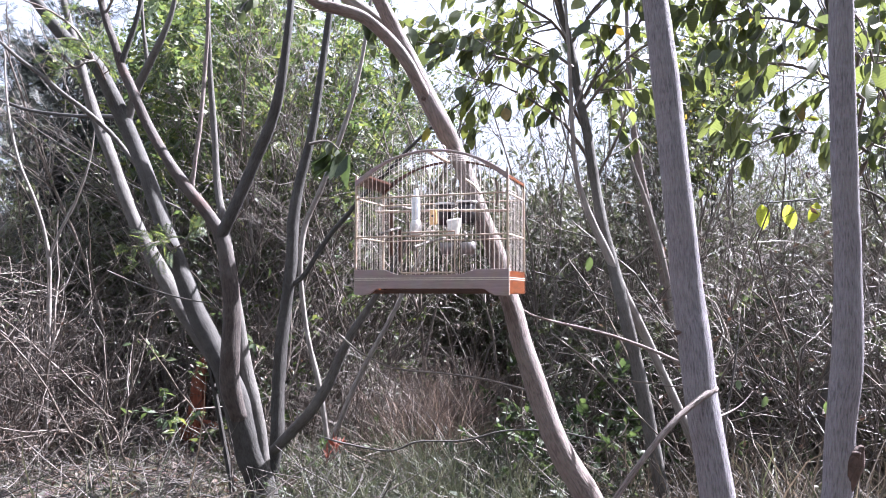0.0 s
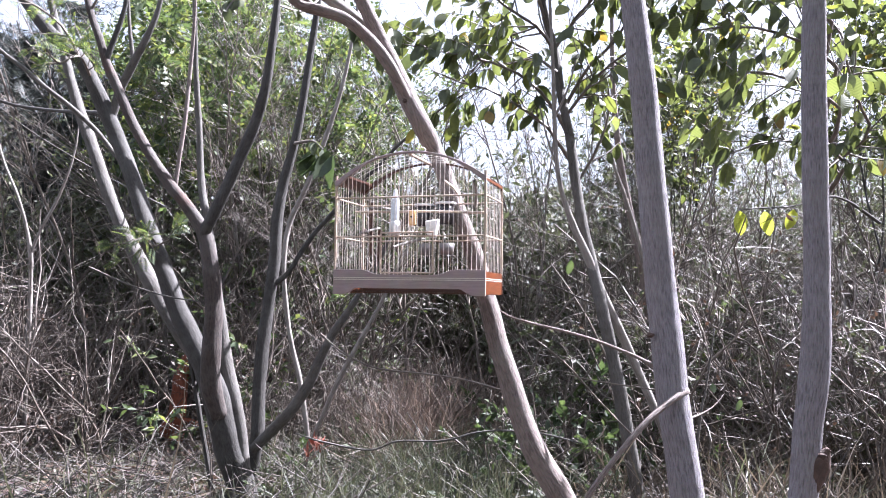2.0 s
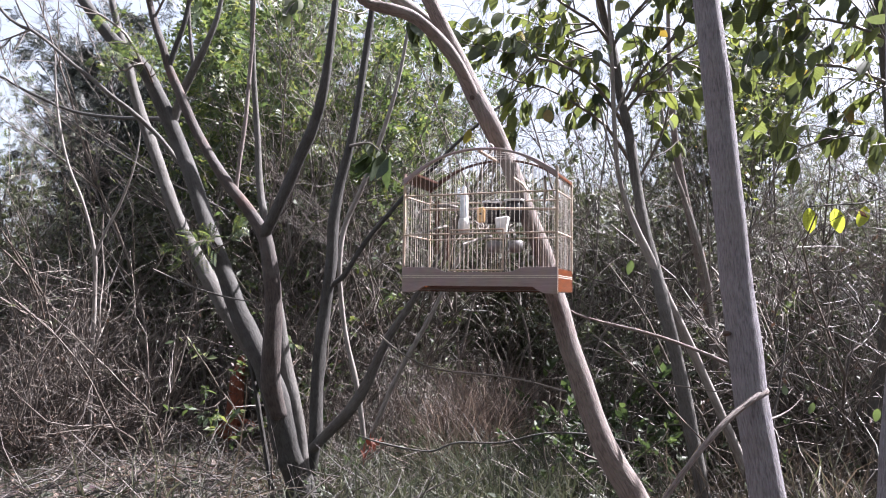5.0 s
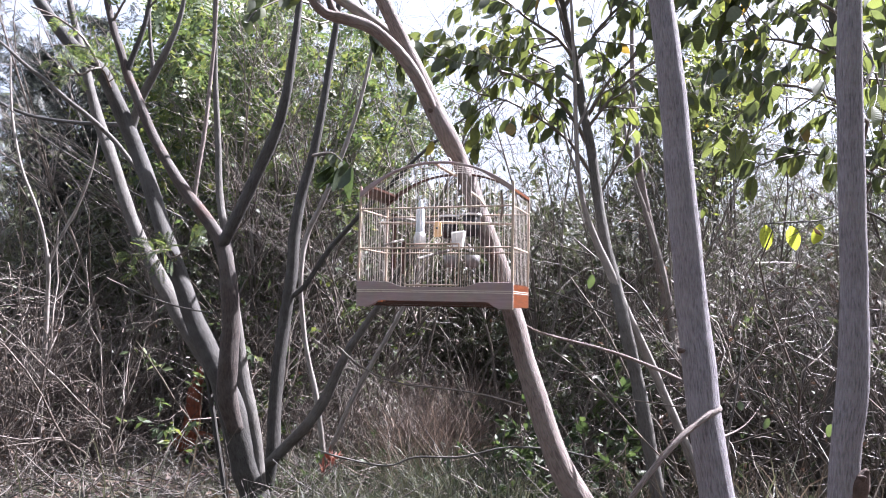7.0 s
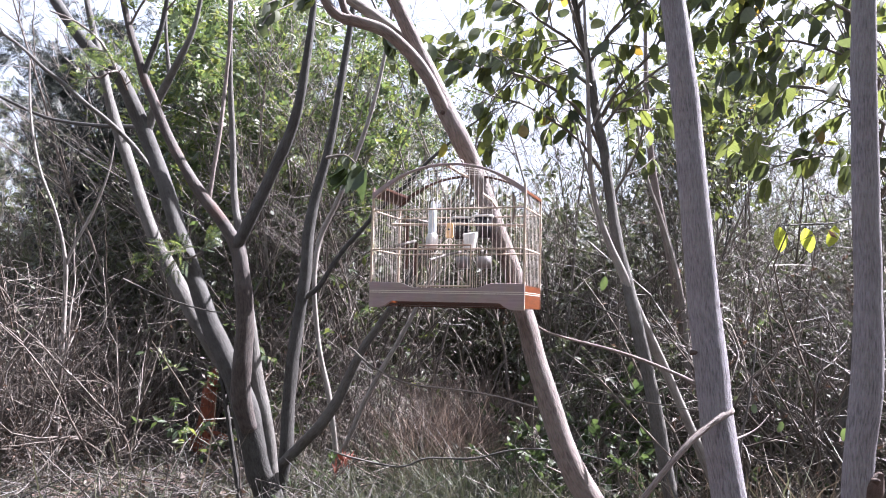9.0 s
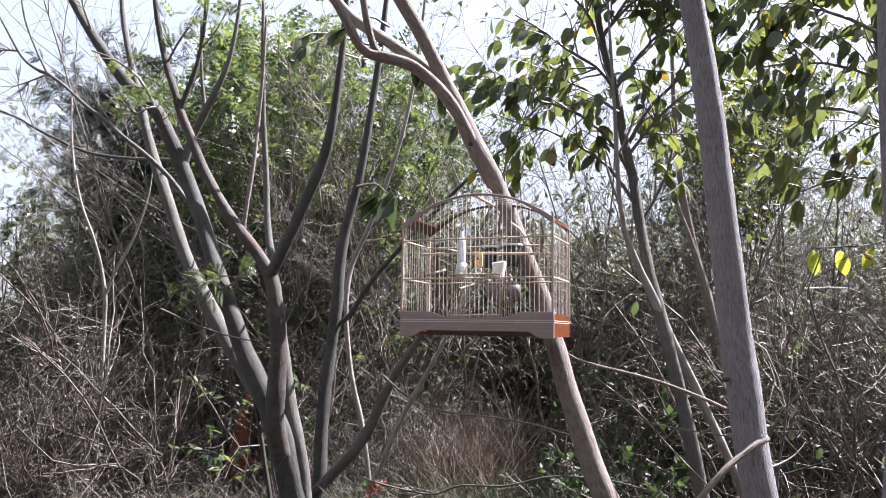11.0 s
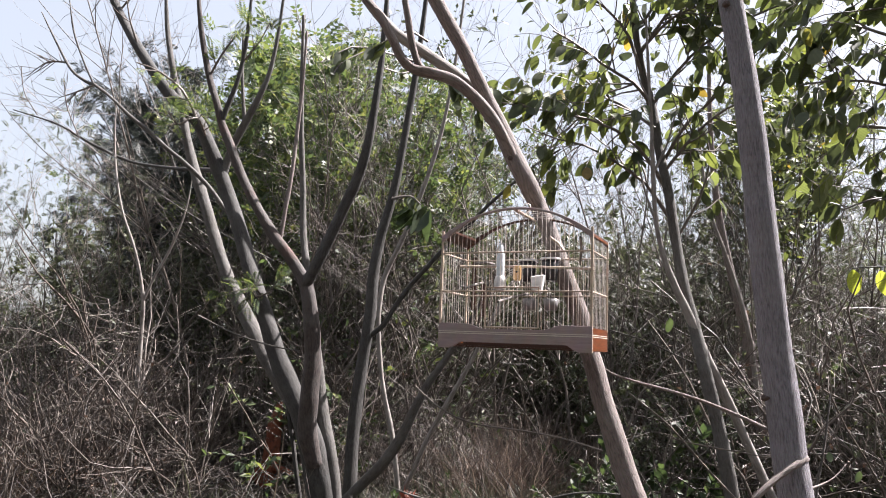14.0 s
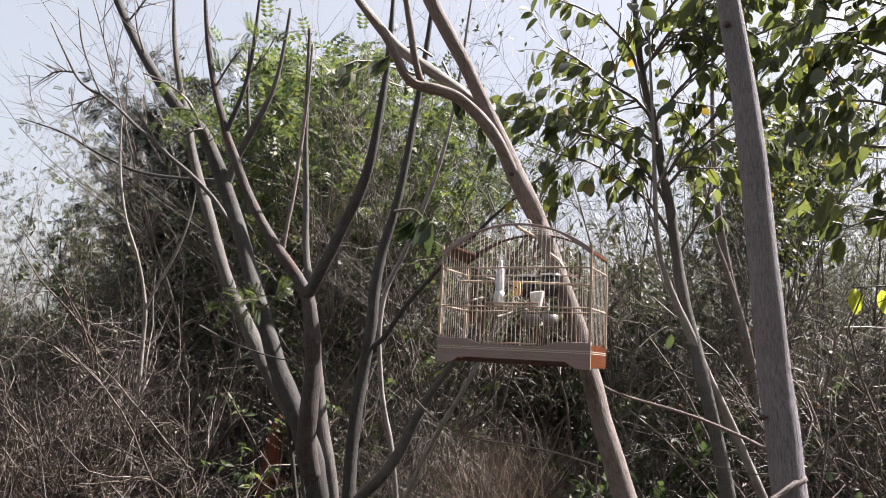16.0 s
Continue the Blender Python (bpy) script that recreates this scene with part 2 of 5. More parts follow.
m, nt, b, _ = material("leaf_litter_soil")
co = nt.nodes.new("ShaderNodeTexCoord")
n1 = node(nt, "TexNoise", Scale=38.0, Detail=8.0, Roughness=0.7)
n2 = node(nt, "TexNoise", Scale=0.9, Detail=5.0)
n3 = node(nt, "TexVoronoi", Scale=24.0)
for n in (n1, n2, n3):
    nt.links.new(co.outputs["Object"], n.inputs["Vector"])
c1 = ramp(nt, n1.outputs["Fac"], [(0.3, (0.02, 0.015, 0.013)), (0.5, (0.065, 0.05, 0.042)), (0.72, (0.16, 0.13, 0.11))])
c2 = ramp(nt, n2.outputs["Fac"], [(0.35, (0.085, 0.05, 0.038)), (0.6, (0.045, 0.045, 0.03)), (0.75, (0.12, 0.1, 0.08))])
c3 = mixed(nt, 0.4, c1, c2)
nt.links.new(mixed(nt, 0.25, c3, n3.outputs["Color"], "SOFT_LIGHT"), b.inputs["Base Color"])
b.inputs["Roughness"].default_value = 0.95
bump(nt, b, n1.outputs["Fac"], 1.0, 0.03)
M_SOIL = m


# ---- mesh helpers ----
rng = np.random.default_rng(7)


def mesh_of(name, verts, quads, mat, uv=None, smooth=True):
    verts, quads = np.asarray(verts, np.float32).reshape(-1, 3), np.asarray(quads, np.int32).reshape(-1, 4)
    me = bpy.data.meshes.new(name)
    me.vertices.add(len(verts))
    me.vertices.foreach_set("co", verts.ravel())
    me.loops.add(quads.size)
    me.loops.foreach_set("vertex_index", quads.ravel())
    me.polygons.add(len(quads))
    me.polygons.foreach_set("loop_start", np.arange(len(quads), dtype=np.int32) * 4)
    me.polygons.foreach_set("use_smooth", np.full(len(quads), smooth))
    if uv is not None:
        layer = me.uv_layers.new(name="UVMap")
        layer.data.foreach_set("uv", np.asarray(uv, np.float32).reshape(-1, 2)[quads.ravel()].ravel())
    me.materials.append(mat)
    me.update(calc_edges=True)
    me.validate()
    return me


def part(name, mesh, parent, label=""):
    ob = new(name, mesh)
    ob.parent = parent
    return tagged(ob, label)


def thing(name, at, label, category, group="", kind=""):
    ob = new(name)
    ob.location = at
    return tagged(ob, label, category, group, kind)


def joined(*pieces):
    """Several (verts, quads) as one."""
    vs, qs, n = [], [], 0
    for v, q in pieces:
        v = np.asarray(v).reshape(-1, 3)
        vs.append(v)
        qs.append(np.asarray(q).reshape(-1, 4) + n)
        n += len(v)
    return np.concatenate(vs), np.concatenate(qs)


def unit(v):
    return v / np.maximum(np.linalg.norm(v, axis=-1, keepdims=True), 1e-9)


def spline(pts, step):
    """A smooth line through points with radii, at even steps."""
    p = np.array(pts, float)
    p = np.vstack([2 * p[0] - p[1], p, 2 * p[-1] - p[-2]])
    p[0, 3], p[-1, 3] = p[1, 3], p[-2, 3]
    out = []
    for i in range(1, len(p) - 2):
        n = max(2, int(np.linalg.norm(p[i + 1, :3] - p[i, :3]) / step))
        t = np.linspace(0, 1, n, endpoint=False)[:, None]
        a, b_, c, d = p[i - 1], p[i], p[i + 1], p[i + 2]
        out.append(0.5 * (2 * b_ + (c - a) * t + (2 * a - 5 * b_ + 4 * c - d) * t**2 + (3 * b_ - a - 3 * c + d) * t**3))
    out = np.vstack(out + [p[-2:-1]])
    out[:, 3] = np.maximum(out[:, 3], 0.0006)
    return out


def limb(name, pts, mat, parent, label="", sides=14, step=0.03, rough=0.05, seed=0):
    """A limb of a tree along a line: lumpy, not quite round, closed at both ends."""
    origin = np.array(parent.location)
    p = spline(pts, step)
    c, r = p[:, :3] - origin, p[:, 3]
    tan = unit(np.gradient(c, axis=0))
    ref = np.array([0.83, 0.41, 0.09])
    u = unit(np.cross(tan, ref))
    v = np.cross(tan, u)
    ang = np.linspace(0, 2 * math.pi, sides + 1)
    s = np.concatenate([[0], np.cumsum(np.linalg.norm(np.diff(c, axis=0), axis=1))])
    g = np.random.default_rng(seed + len(pts) * 17)
    ph = g.uniform(0, 6.28, 8)
    k = np.ones((len(c), sides + 1))
    for i, (m_, f_) in enumerate(((1, 5.0), (2, 3.1), (3, 7.0), (2, 11.0))):
        k += rough * np.sin(m_ * ang[None] + ph[i] + np.sin(s[:, None] * f_ + ph[i + 4]) * 1.6) * (0.6 if i > 1 else 1)
    k += rough * 0.6 * np.sin(s[:, None] * 23 + ph[7]) * np.sin(s[:, None] * 9.0 + ph[2])
    ring = c[:, None] + (u[:, None] * np.cos(ang)[None, :, None] + v[:, None] * np.sin(ang)[None, :, None]) * (r[:, None] * k)[..., None]
    mean = float(r.mean())
    uv = np.stack([np.broadcast_to(ang[None] * mean, k.shape), np.broadcast_to(s[:, None], k.shape)], -1)
    # rounded ends: two shrinking rings each
    caps = []
    for end, sign in ((0, -1), (-1, 1)):
        for f_, o in ((0.7, 0.25), (0.05, 0.4)):
            caps.append(c[end] + sign * tan[end] * r[end] * o + (ring[end] - c[end]) * f_)
    full = np.concatenate([[caps[1]], [caps[0]], ring, [caps[2]], [caps[3]]])
    fuv = np.concatenate([[uv[0]], [uv[0]], uv, [uv[-1]], [uv[-1]]])
    n, w = full.shape[:2]
    i = np.arange(n - 1)[:, None] * w + np.arange(w - 1)[None]
    q = np.stack([i, i + 1, i + w + 1, i + w], -1).reshape(-1, 4)
    return part(name, mesh_of(name, full, q, mat, fuv), parent, label)


def tubes(P, R, sides=3):
    """Many thin twigs at once: P (n, k, 3), R (n, k)."""
    n, k = P.shape[:2]
    tan = unit(np.gradient(P, axis=1))
    u = unit(np.cross(tan, np.array([0.37, 0.81, 0.23])))
    v = np.cross(tan, u)
    ang = np.linspace(0, 2 * math.pi, sides, endpoint=False)
    ring = P[:, :, None] + (u[:, :, None] * np.cos(ang)[None, None, :, None] + v[:, :, None] * np.sin(ang)[None, None, :, None]) * R[:, :, None, None]
    a, b_, c = np.meshgrid(np.arange(n) * k * sides, np.arange(k - 1) * sides, np.arange(sides), indexing="ij")
    d = (c + 1) % sides
    q = np.stack([a + b_ + c, a + b_ + d, a + b_ + sides + d, a + b_ + sides + c], -1)
    return ring.reshape(-1, 3), q.reshape(-1, 4)


def grow(base, way, length, radius, k, wander, up, tip=0.3):
    """Twigs that wander from their base: the lines and radii."""
    n = len(base)
    P = np.zeros((n, k + 1, 3))
    P[:, 0] = base
    d = unit(way)
    for i in range(k):
        d = unit(d + rng.normal(0, wander, (n, 3)) + np.array([0, 0, up]))
        P[:, i + 1] = P[:, i] + d * (length / k)[:, None]
    R = radius[:, None] * np.linspace(1, tip, k + 1)[None]
    return P, R


def sprout(P, R, count, lo, hi, angle, length, share=0.6, k=4, wander=0.16, up=0.05, thin=0.0009):
    """Side twigs from twigs."""
    n, m_ = P.shape[:2]
    i = rng.integers(0, n, count)
    t = rng.uniform(lo, hi, count) * (m_ - 1)
    j = np.minimum(t.astype(int), m_ - 2)
    f_ = (t - j)[:, None]
    at = P[i, j] * (1 - f_) + P[i, j + 1] * f_
    tan = unit(P[i, j + 1] - P[i, j])
    side = unit(np.cross(tan, rng.normal(0, 1, (count, 3))))
    a = np.radians(rng.normal(angle, 12, count))[:, None]
    rad = R[i, j] * share
    return grow(at, tan * np.cos(a) + side * np.sin(a), rng.uniform(0.5, 1.2, count) * length, np.maximum(rad, thin), k, wander, up)


def blade(rows=3, width=0.5, fold=0.12, droop=0.18):
    """A pointed oval leaf of unit length along y: verts, quads, with a fold at the midrib."""
    v, q = [], []
    for i in range(rows + 1):
        t = i / rows
        w = width / 2 * math.sin(math.pi * t ** 0.9) ** 0.6 if 0 < i < rows else 0.03
        z = -droop * t * t
        v += [(-w, t, z + fold * w * 2), (0, t, z), (w, t, z + fold * w * 2)]
    for i in range(rows):
        for s in (0, 1):
            a = 3 * i + s
            q.append((a, a + 1, a + 4, a + 3))
    return np.array(v), np.array(q)


def pinnate(pairs=7, length=1.0, leaflet=0.36, width=0.11):
    """A feather leaf: a rib with pairs of narrow leaflets."""
    v, q = [], []
    for i in range(pairs):
        t = 0.15 + 0.85 * i / (pairs - 1)
        size = leaflet * (0.55 + 0.45 * math.sin(math.pi * (0.2 + 0.7 * i / pairs)))
        for s in (-1, 1):
            n = len(v)
            z = -0.22 * t * t
            v += [(0, t, z), (s * size * 0.5, t + 0.02 + width / 2, z - 0.01), (s * size, t + 0.13, z - 0.06), (s * size * 0.5, t + 0.02 - width / 2, z - 0.01)]
            q.append((n, n + 1, n + 2, n + 3))
    n = len(v)
    v += [(-0.008, 0, 0), (0.008, 0, 0), (0.005, 1, -0.22), (-0.005, 1, -0.22)]
    q.append((n, n + 1, n + 2, n + 3))
    return np.array(v), np.array(q)


def scatter(template, at, axis, size, flat=0.6):
    """Copies of a leaf at places, its y along axis, its face more or less upward."""
    v, q = template
    n = len(at)
    y = unit(axis)
    z = unit(rng.normal(0, 1, (n, 3)) * (1 - flat) + np.array([0, 0, 1]) * flat)
    x = unit(np.cross(y, z))
    z = np.cross(x, y)
    out = at[:, None] + size[:, None, None] * (v[None, :, 0:1] * x[:, None] + v[None, :, 1:2] * y[:, None] + v[None, :, 2:3] * z[:, None])
    return out.reshape(-1, 3), (q[None] + (np.arange(n) * len(v))[:, None, None]).reshape(-1, 4)


def along(P, count, lo=0.2, hi=1.0):
    """Places on twigs and the way that the twig goes there."""
    n, m_ = P.shape[:2]
    i = rng.integers(0, n, count)
    t = rng.uniform(lo, hi, count) * (m_ - 1)
    j = np.minimum(t.astype(int), m_ - 2)
    f_ = (t - j)[:, None]
    return P[i, j] * (1 - f_) + P[i, j + 1] * f_, unit(P[i, j + 1] - P[i, j])


def leaves_on(P, count, template, lo_size, hi_size, spread=0.9, droop=0.35, lo=0.2, flat=0.6):
    at, tan = along(P, count, lo)
    axis = tan + rng.normal(0, spread, (count, 3)) - np.array([0, 0, droop])
    return scatter(template, at, axis, rng.uniform(lo_size, hi_size, count), flat)


SMALL = blade(2, 0.5, 0.15, 0.15)
NARROW = blade(2, 0.26, 0.15, 0.2)
FEATHER = pinnate()
COMPOUND = pinnate(4, 1.0, 0.5, 0.27)
FERN = pinnate(11, 1.0, 0.3, 0.075)
WIDE = blade(6, 0.54, 0.1, 0.14)

# ---- the ground ----
gx = np.concatenate([-np.geomspace(12, 900, 26)[::-1], np.linspace(-11.7, 11.7, 118), np.geomspace(12, 900, 26)])
X, Y = np.meshgrid(gx, gx + 6, indexing="ij")
Z = 0.05 * np.sin(X * 0.9 + 1.3) * np.sin(Y * 0.7) + 0.03 * np.sin(X * 2.3 + Y * 1.7) + 0.015 * np.sin(X * 5.1 - Y * 4.3) - 0.03


def ground_at(x, y):
    return 0.05 * np.sin(x * 0.9 + 1.3) * np.sin(y * 0.7) + 0.03 * np.sin(x * 2.3 + y * 1.7) + 0.015 * np.sin(x * 5.1 - y * 4.3) - 0.03


n = len(gx)
i = np.arange(n - 1)[:, None] * n + np.arange(n - 1)[None]
ground = new("ground", mesh_of("ground", np.stack([X, Y, Z], -1), np.stack([i, i + n, i + n + 1, i + 1], -1), M_SOIL))
tagged(ground, "brown soil covered with leaf litter and twigs", "ground", kind="structure")

# ---- the tree that holds the cage ----
tree = thing("leaning_tree", (0.57, 2.15, 0.0), "grey-brown leaning tree trunk behind the bird cage", "tree")
T1 = [(0.581, 2.114, 0.057, 0.0444), (0.504, 2.109, 0.314, 0.0414), (0.415, 2.118, 0.512, 0.0386), (0.387, 2.120, 0.562, 0.0371), (0.340, 2.120, 0.641, 0.0348), (0.306, 2.126, 0.720, 0.0341), (0.278, 2.131, 0.800, 0.0335), (0.253, 2.136, 0.880, 0.0320), (0.228, 2.147, 0.961, 0.0306), (0.209, 2.162, 1.043, 0.0292), (0.191, 2.174, 1.102, 0.0285), (0.159, 2.177, 1.209, 0.0278), (0.107, 2.180, 1.338, 0.0271), (0.058, 2.182, 1.475, 0.0255), (0.032, 2.189, 1.533, 0.0265)] + [(-0.010, 2.139, 1.605, 0.0292), (-0.049, 2.134, 1.679, 0.0285), (-0.079, 2.132, 1.745, 0.0269), (-0.107, 2.130, 1.805, 0.0244), (-0.130, 2.132, 1.849, 0.0227), (-0.158, 2.121, 1.903, 0.0219), (-0.179, 2.113, 1.943, 0.0219), (-0.207, 2.102, 1.997, 0.0227), (-0.238, 2.091, 2.051, 0.0227), (-0.285, 2.075, 2.128, 0.0219), (-0.322, 2.061, 2.192, 0.0219), (-0.373, 2.041, 2.293, 0.0227), (-0.422, 2.019, 2.412, 0.0210), (-0.463, 1.971, 2.570, 0.0173), (-0.488, 1.900, 2.761, 0.0111)]
limb("trunk", T1, M_TAN, tree, sides=20, step=0.02, rough=0.035, seed=1)
limb("limb", [(-0.031, 2.126, 1.645, 0.0120), (-0.063, 2.110, 1.698, 0.0171), (-0.094, 2.089, 1.750, 0.0187), (-0.126, 2.079, 1.794, 0.0187), (-0.164, 2.059, 1.832, 0.0178), (-0.208, 2.039, 1.865, 0.0169), (-0.251, 2.032, 1.886, 0.0169), (-0.304, 2.015, 1.895, 0.0159), (-0.336, 2.010, 1.900, 0.0151), (-0.367, 1.995, 1.913, 0.0150), (-0.391, 1.988, 1.943, 0.0142), (-0.404, 1.973, 1.970, 0.0133), (-0.425, 1.965, 2.008, 0.0133), (-0.450, 1.956, 2.050, 0.0133), (-0.486, 1.946, 2.091, 0.0125), (-0.519, 1.937, 2.129, 0.0116), (-0.566, 1.921, 2.205, 0.0108), (-0.606, 1.902, 2.305, 0.0091), (-0.634, 1.876, 2.469, 0.0058)], M_TAN, tree, seed=3, step=0.015, rough=0.06)
limb("limb", [(-0.143, 2.156, 1.882, 0.0124), (-0.191, 2.157, 1.911, 0.0178), (-0.245, 2.145, 1.949, 0.0196), (-0.310, 2.142, 1.994, 0.0188), (-0.364, 2.131, 2.026, 0.0188), (-0.421, 2.130, 2.065, 0.0188), (-0.459, 2.121, 2.098, 0.0179), (-0.495, 2.121, 2.139, 0.0162), (-0.527, 2.113, 2.176, 0.0144), (-0.566, 2.101, 2.228, 0.0117), (-0.620, 2.083, 2.314, 0.0099), (-0.671, 2.059, 2.440, 0.0072)], M_PALE, tree, seed=4, step=0.015)
limb("limb", [(-0.304, 2.025, 1.897, 0.0101), (-0.323, 2.016, 1.907, 0.0101), (-0.339, 2.006, 1.926, 0.0101), (-0.350, 2.000, 1.961, 0.0101), (-0.359, 1.994, 1.997, 0.0101), (-0.370, 1.984, 2.059, 0.0092), (-0.387, 1.970, 2.145, 0.0084), (-0.402, 1.944, 2.239, 0.0075), (-0.420, 1.912, 2.381, 0.0050)], M_TAN, tree, seed=5, step=0.015)
limb("knot", [(-0.054, 2.120, 1.670, 0.0103), (-0.057, 2.105, 1.662, 0.0077), (-0.058, 2.101, 1.659, 0.0034)], M_SCAR, tree, "dark knot on the bark", sides=8, step=0.01, rough=0.1)

# ---- the two straight grey trunks ----
tree_a = thing("grey_tree", (0.85, 2.02, 0.0), "smooth lavender-grey upright trunk with fine fissures and a cut branch", "tree", "straight grey trunks")
A1 = [(0.818, 2.047, 0.008, 0.0538), (0.783, 2.047, 0.352, 0.0485), (0.761, 2.056, 0.532, 0.0467), (0.748, 2.069, 0.653, 0.0457), (0.732, 2.091, 0.806, 0.0464), (0.723, 2.112, 0.964, 0.0455), (0.710, 2.132, 1.126, 0.0446), (0.697, 2.133, 1.292, 0.0440), (0.684, 2.133, 1.459, 0.0427), (0.670, 2.133, 1.627, 0.0404), (0.650, 2.124, 1.794, 0.0389), (0.631, 2.124, 1.965, 0.0374), (0.582, 2.108, 2.240, 0.0343), (0.541, 2.101, 2.524, 0.0304), (0.512, 2.102, 2.860, 0.0243)]
limb("trunk", A1, M_GREY, tree_a, sides=24, step=0.02, rough=0.025, seed=11)
limb("knot", [(0.728, 2.123, 1.116, 0.0164), (0.743, 2.118, 1.116, 0.0123), (0.756, 2.112, 1.121, 0.0065)], M_SCAR, tree_a, "dark knot on the bark", sides=10, step=0.01, rough=0.1)
limb("knot", [(0.666, 2.100, 0.984, 0.0097), (0.671, 2.088, 0.984, 0.0072), (0.673, 2.080, 0.985, 0.0040)], M_SCAR, tree_a, "dark knot on the bark", sides=8, step=0.01, rough=0.1)
limb("knot", [(0.577, 2.093, 2.143, 0.0133), (0.573, 2.079, 2.135, 0.0099), (0.572, 2.074, 2.133, 0.0049)], M_SCAR, tree_a, "dark knot on the bark", sides=8, step=0.01, rough=0.1)
limb("cut_branch", [(0.762, 2.079, 0.826, 0.0143), (0.732, 2.050, 0.816, 0.0102), (0.686, 2.031, 0.789, 0.0093), (0.630, 2.004, 0.751, 0.0092), (0.552, 1.978, 0.675, 0.0083), (0.470, 1.953, 0.581, 0.0074), (0.406, 1.938, 0.492, 0.0066), (0.344, 1.924, 0.397, 0.0044)], M_TAN, tree_a, "pale bare drooping branch", sides=10, step=0.015, rough=0.06, seed=3)
limb("branch", [(0.692, 2.136, 0.890, 0.0065), (0.645, 2.174, 0.915, 0.0054), (0.538, 2.212, 0.957, 0.0049), (0.440, 2.230, 0.985, 0.0043), (0.348, 2.249, 1.006, 0.0037), (0.268, 2.258, 1.030, 0.0032), (0.229, 2.266, 1.058, 0.0019)], M_TAN, tree_a, "thin bare side branch", sides=8, step=0.02, rough=0.06)
limb("twig", [(0.793, 2.124, 0.740, 0.0034), (0.838, 2.164, 0.746, 0.0028), (0.884, 2.204, 0.757, 0.0023), (0.916, 2.222, 0.777, 0.0018), (0.941, 2.241, 0.797, 0.0012)], M_TAN, tree_a, "dead twig", sides=6, step=0.01, rough=0.08)

tree_r = thing("grey_tree", (0.96, 1.98, 0.0), "smooth grey upright trunk with a dark scar low down", "tree", "straight grey trunks")
R1 = [(0.998, 1.995, 0.036, 0.0433), (1.025, 1.996, 0.371, 0.0407), (1.057, 1.995, 0.549, 0.0394), (1.072, 1.995, 0.729, 0.0389), (1.094, 1.995, 0.895, 0.0391), (1.104, 1.997, 1.032, 0.0377), (1.108, 1.998, 1.202, 0.0356), (1.100, 1.987, 1.387, 0.0348), (1.094, 1.975, 1.588, 0.0340), (1.091, 1.966, 1.743, 0.0325), (1.091, 1.957, 1.897, 0.0309), (1.088, 1.943, 2.144, 0.0286), (1.083, 1.928, 2.407, 0.0248), (1.077, 1.911, 2.700, 0.0201)]
limb("trunk", R1, M_GREY, tree_r, sides=24, step=0.02, rough=0.03, seed=21)
limb("scar", [(1.055, 1.983, 0.52, 0.006), (1.068, 1.978, 0.565, 0.015), (1.079, 1.975, 0.605, 0.021), (1.09, 1.973, 0.645, 0.024), (1.102, 1.968, 0.674, 0.015), (1.11, 1.962, 0.69, 0.006)], M_SCAR, tree_r, "dark weathered branch scar", sides=16, step=0.004, rough=0.2, seed=5)
limb("scar", [(1.093, 1.969, 0.657, 0.0120), (1.096, 1.958, 0.668, 0.0090), (1.101, 1.953, 0.673, 0.0037)], M_SCAR, tree_r, "dark weathered branch scar", sides=12, step=0.004, rough=0.25, seed=9)
limb("knot", [(1.130, 1.996, 0.968, 0.0077), (1.137, 1.991, 0.970, 0.0054), (1.143, 1.991, 0.972, 0.0031)], M_SCAR, tree_r, "small dark knot", sides=8, step=0.008, rough=0.1)

# ---- the many-stemmed tree with the dark fork ----
left_tree = thing("forked_tree", (-1.0, 3.92, 0.0), "many-stemmed grey tree with dark forked limbs and sun-flecked bark", "tree")
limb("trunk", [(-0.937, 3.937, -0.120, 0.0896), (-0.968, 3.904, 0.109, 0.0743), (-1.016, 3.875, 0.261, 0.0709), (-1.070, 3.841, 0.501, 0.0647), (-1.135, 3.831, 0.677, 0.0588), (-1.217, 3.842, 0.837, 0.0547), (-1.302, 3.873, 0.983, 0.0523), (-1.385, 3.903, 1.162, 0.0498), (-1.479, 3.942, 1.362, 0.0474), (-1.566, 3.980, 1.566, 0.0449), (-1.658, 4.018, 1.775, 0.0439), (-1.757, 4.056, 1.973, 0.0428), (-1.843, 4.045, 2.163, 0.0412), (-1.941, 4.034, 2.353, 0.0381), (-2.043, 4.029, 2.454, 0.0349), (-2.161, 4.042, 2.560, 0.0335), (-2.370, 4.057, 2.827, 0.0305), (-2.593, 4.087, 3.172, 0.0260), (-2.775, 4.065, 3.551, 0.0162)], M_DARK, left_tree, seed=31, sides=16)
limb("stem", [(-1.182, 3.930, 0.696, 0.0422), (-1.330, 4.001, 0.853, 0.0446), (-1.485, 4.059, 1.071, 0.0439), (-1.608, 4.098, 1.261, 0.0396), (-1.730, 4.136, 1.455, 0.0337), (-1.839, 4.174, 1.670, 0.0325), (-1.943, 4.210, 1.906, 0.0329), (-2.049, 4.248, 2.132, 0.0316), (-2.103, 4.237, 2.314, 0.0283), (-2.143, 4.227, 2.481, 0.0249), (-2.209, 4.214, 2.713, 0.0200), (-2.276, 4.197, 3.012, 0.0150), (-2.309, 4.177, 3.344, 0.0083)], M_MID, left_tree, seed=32)
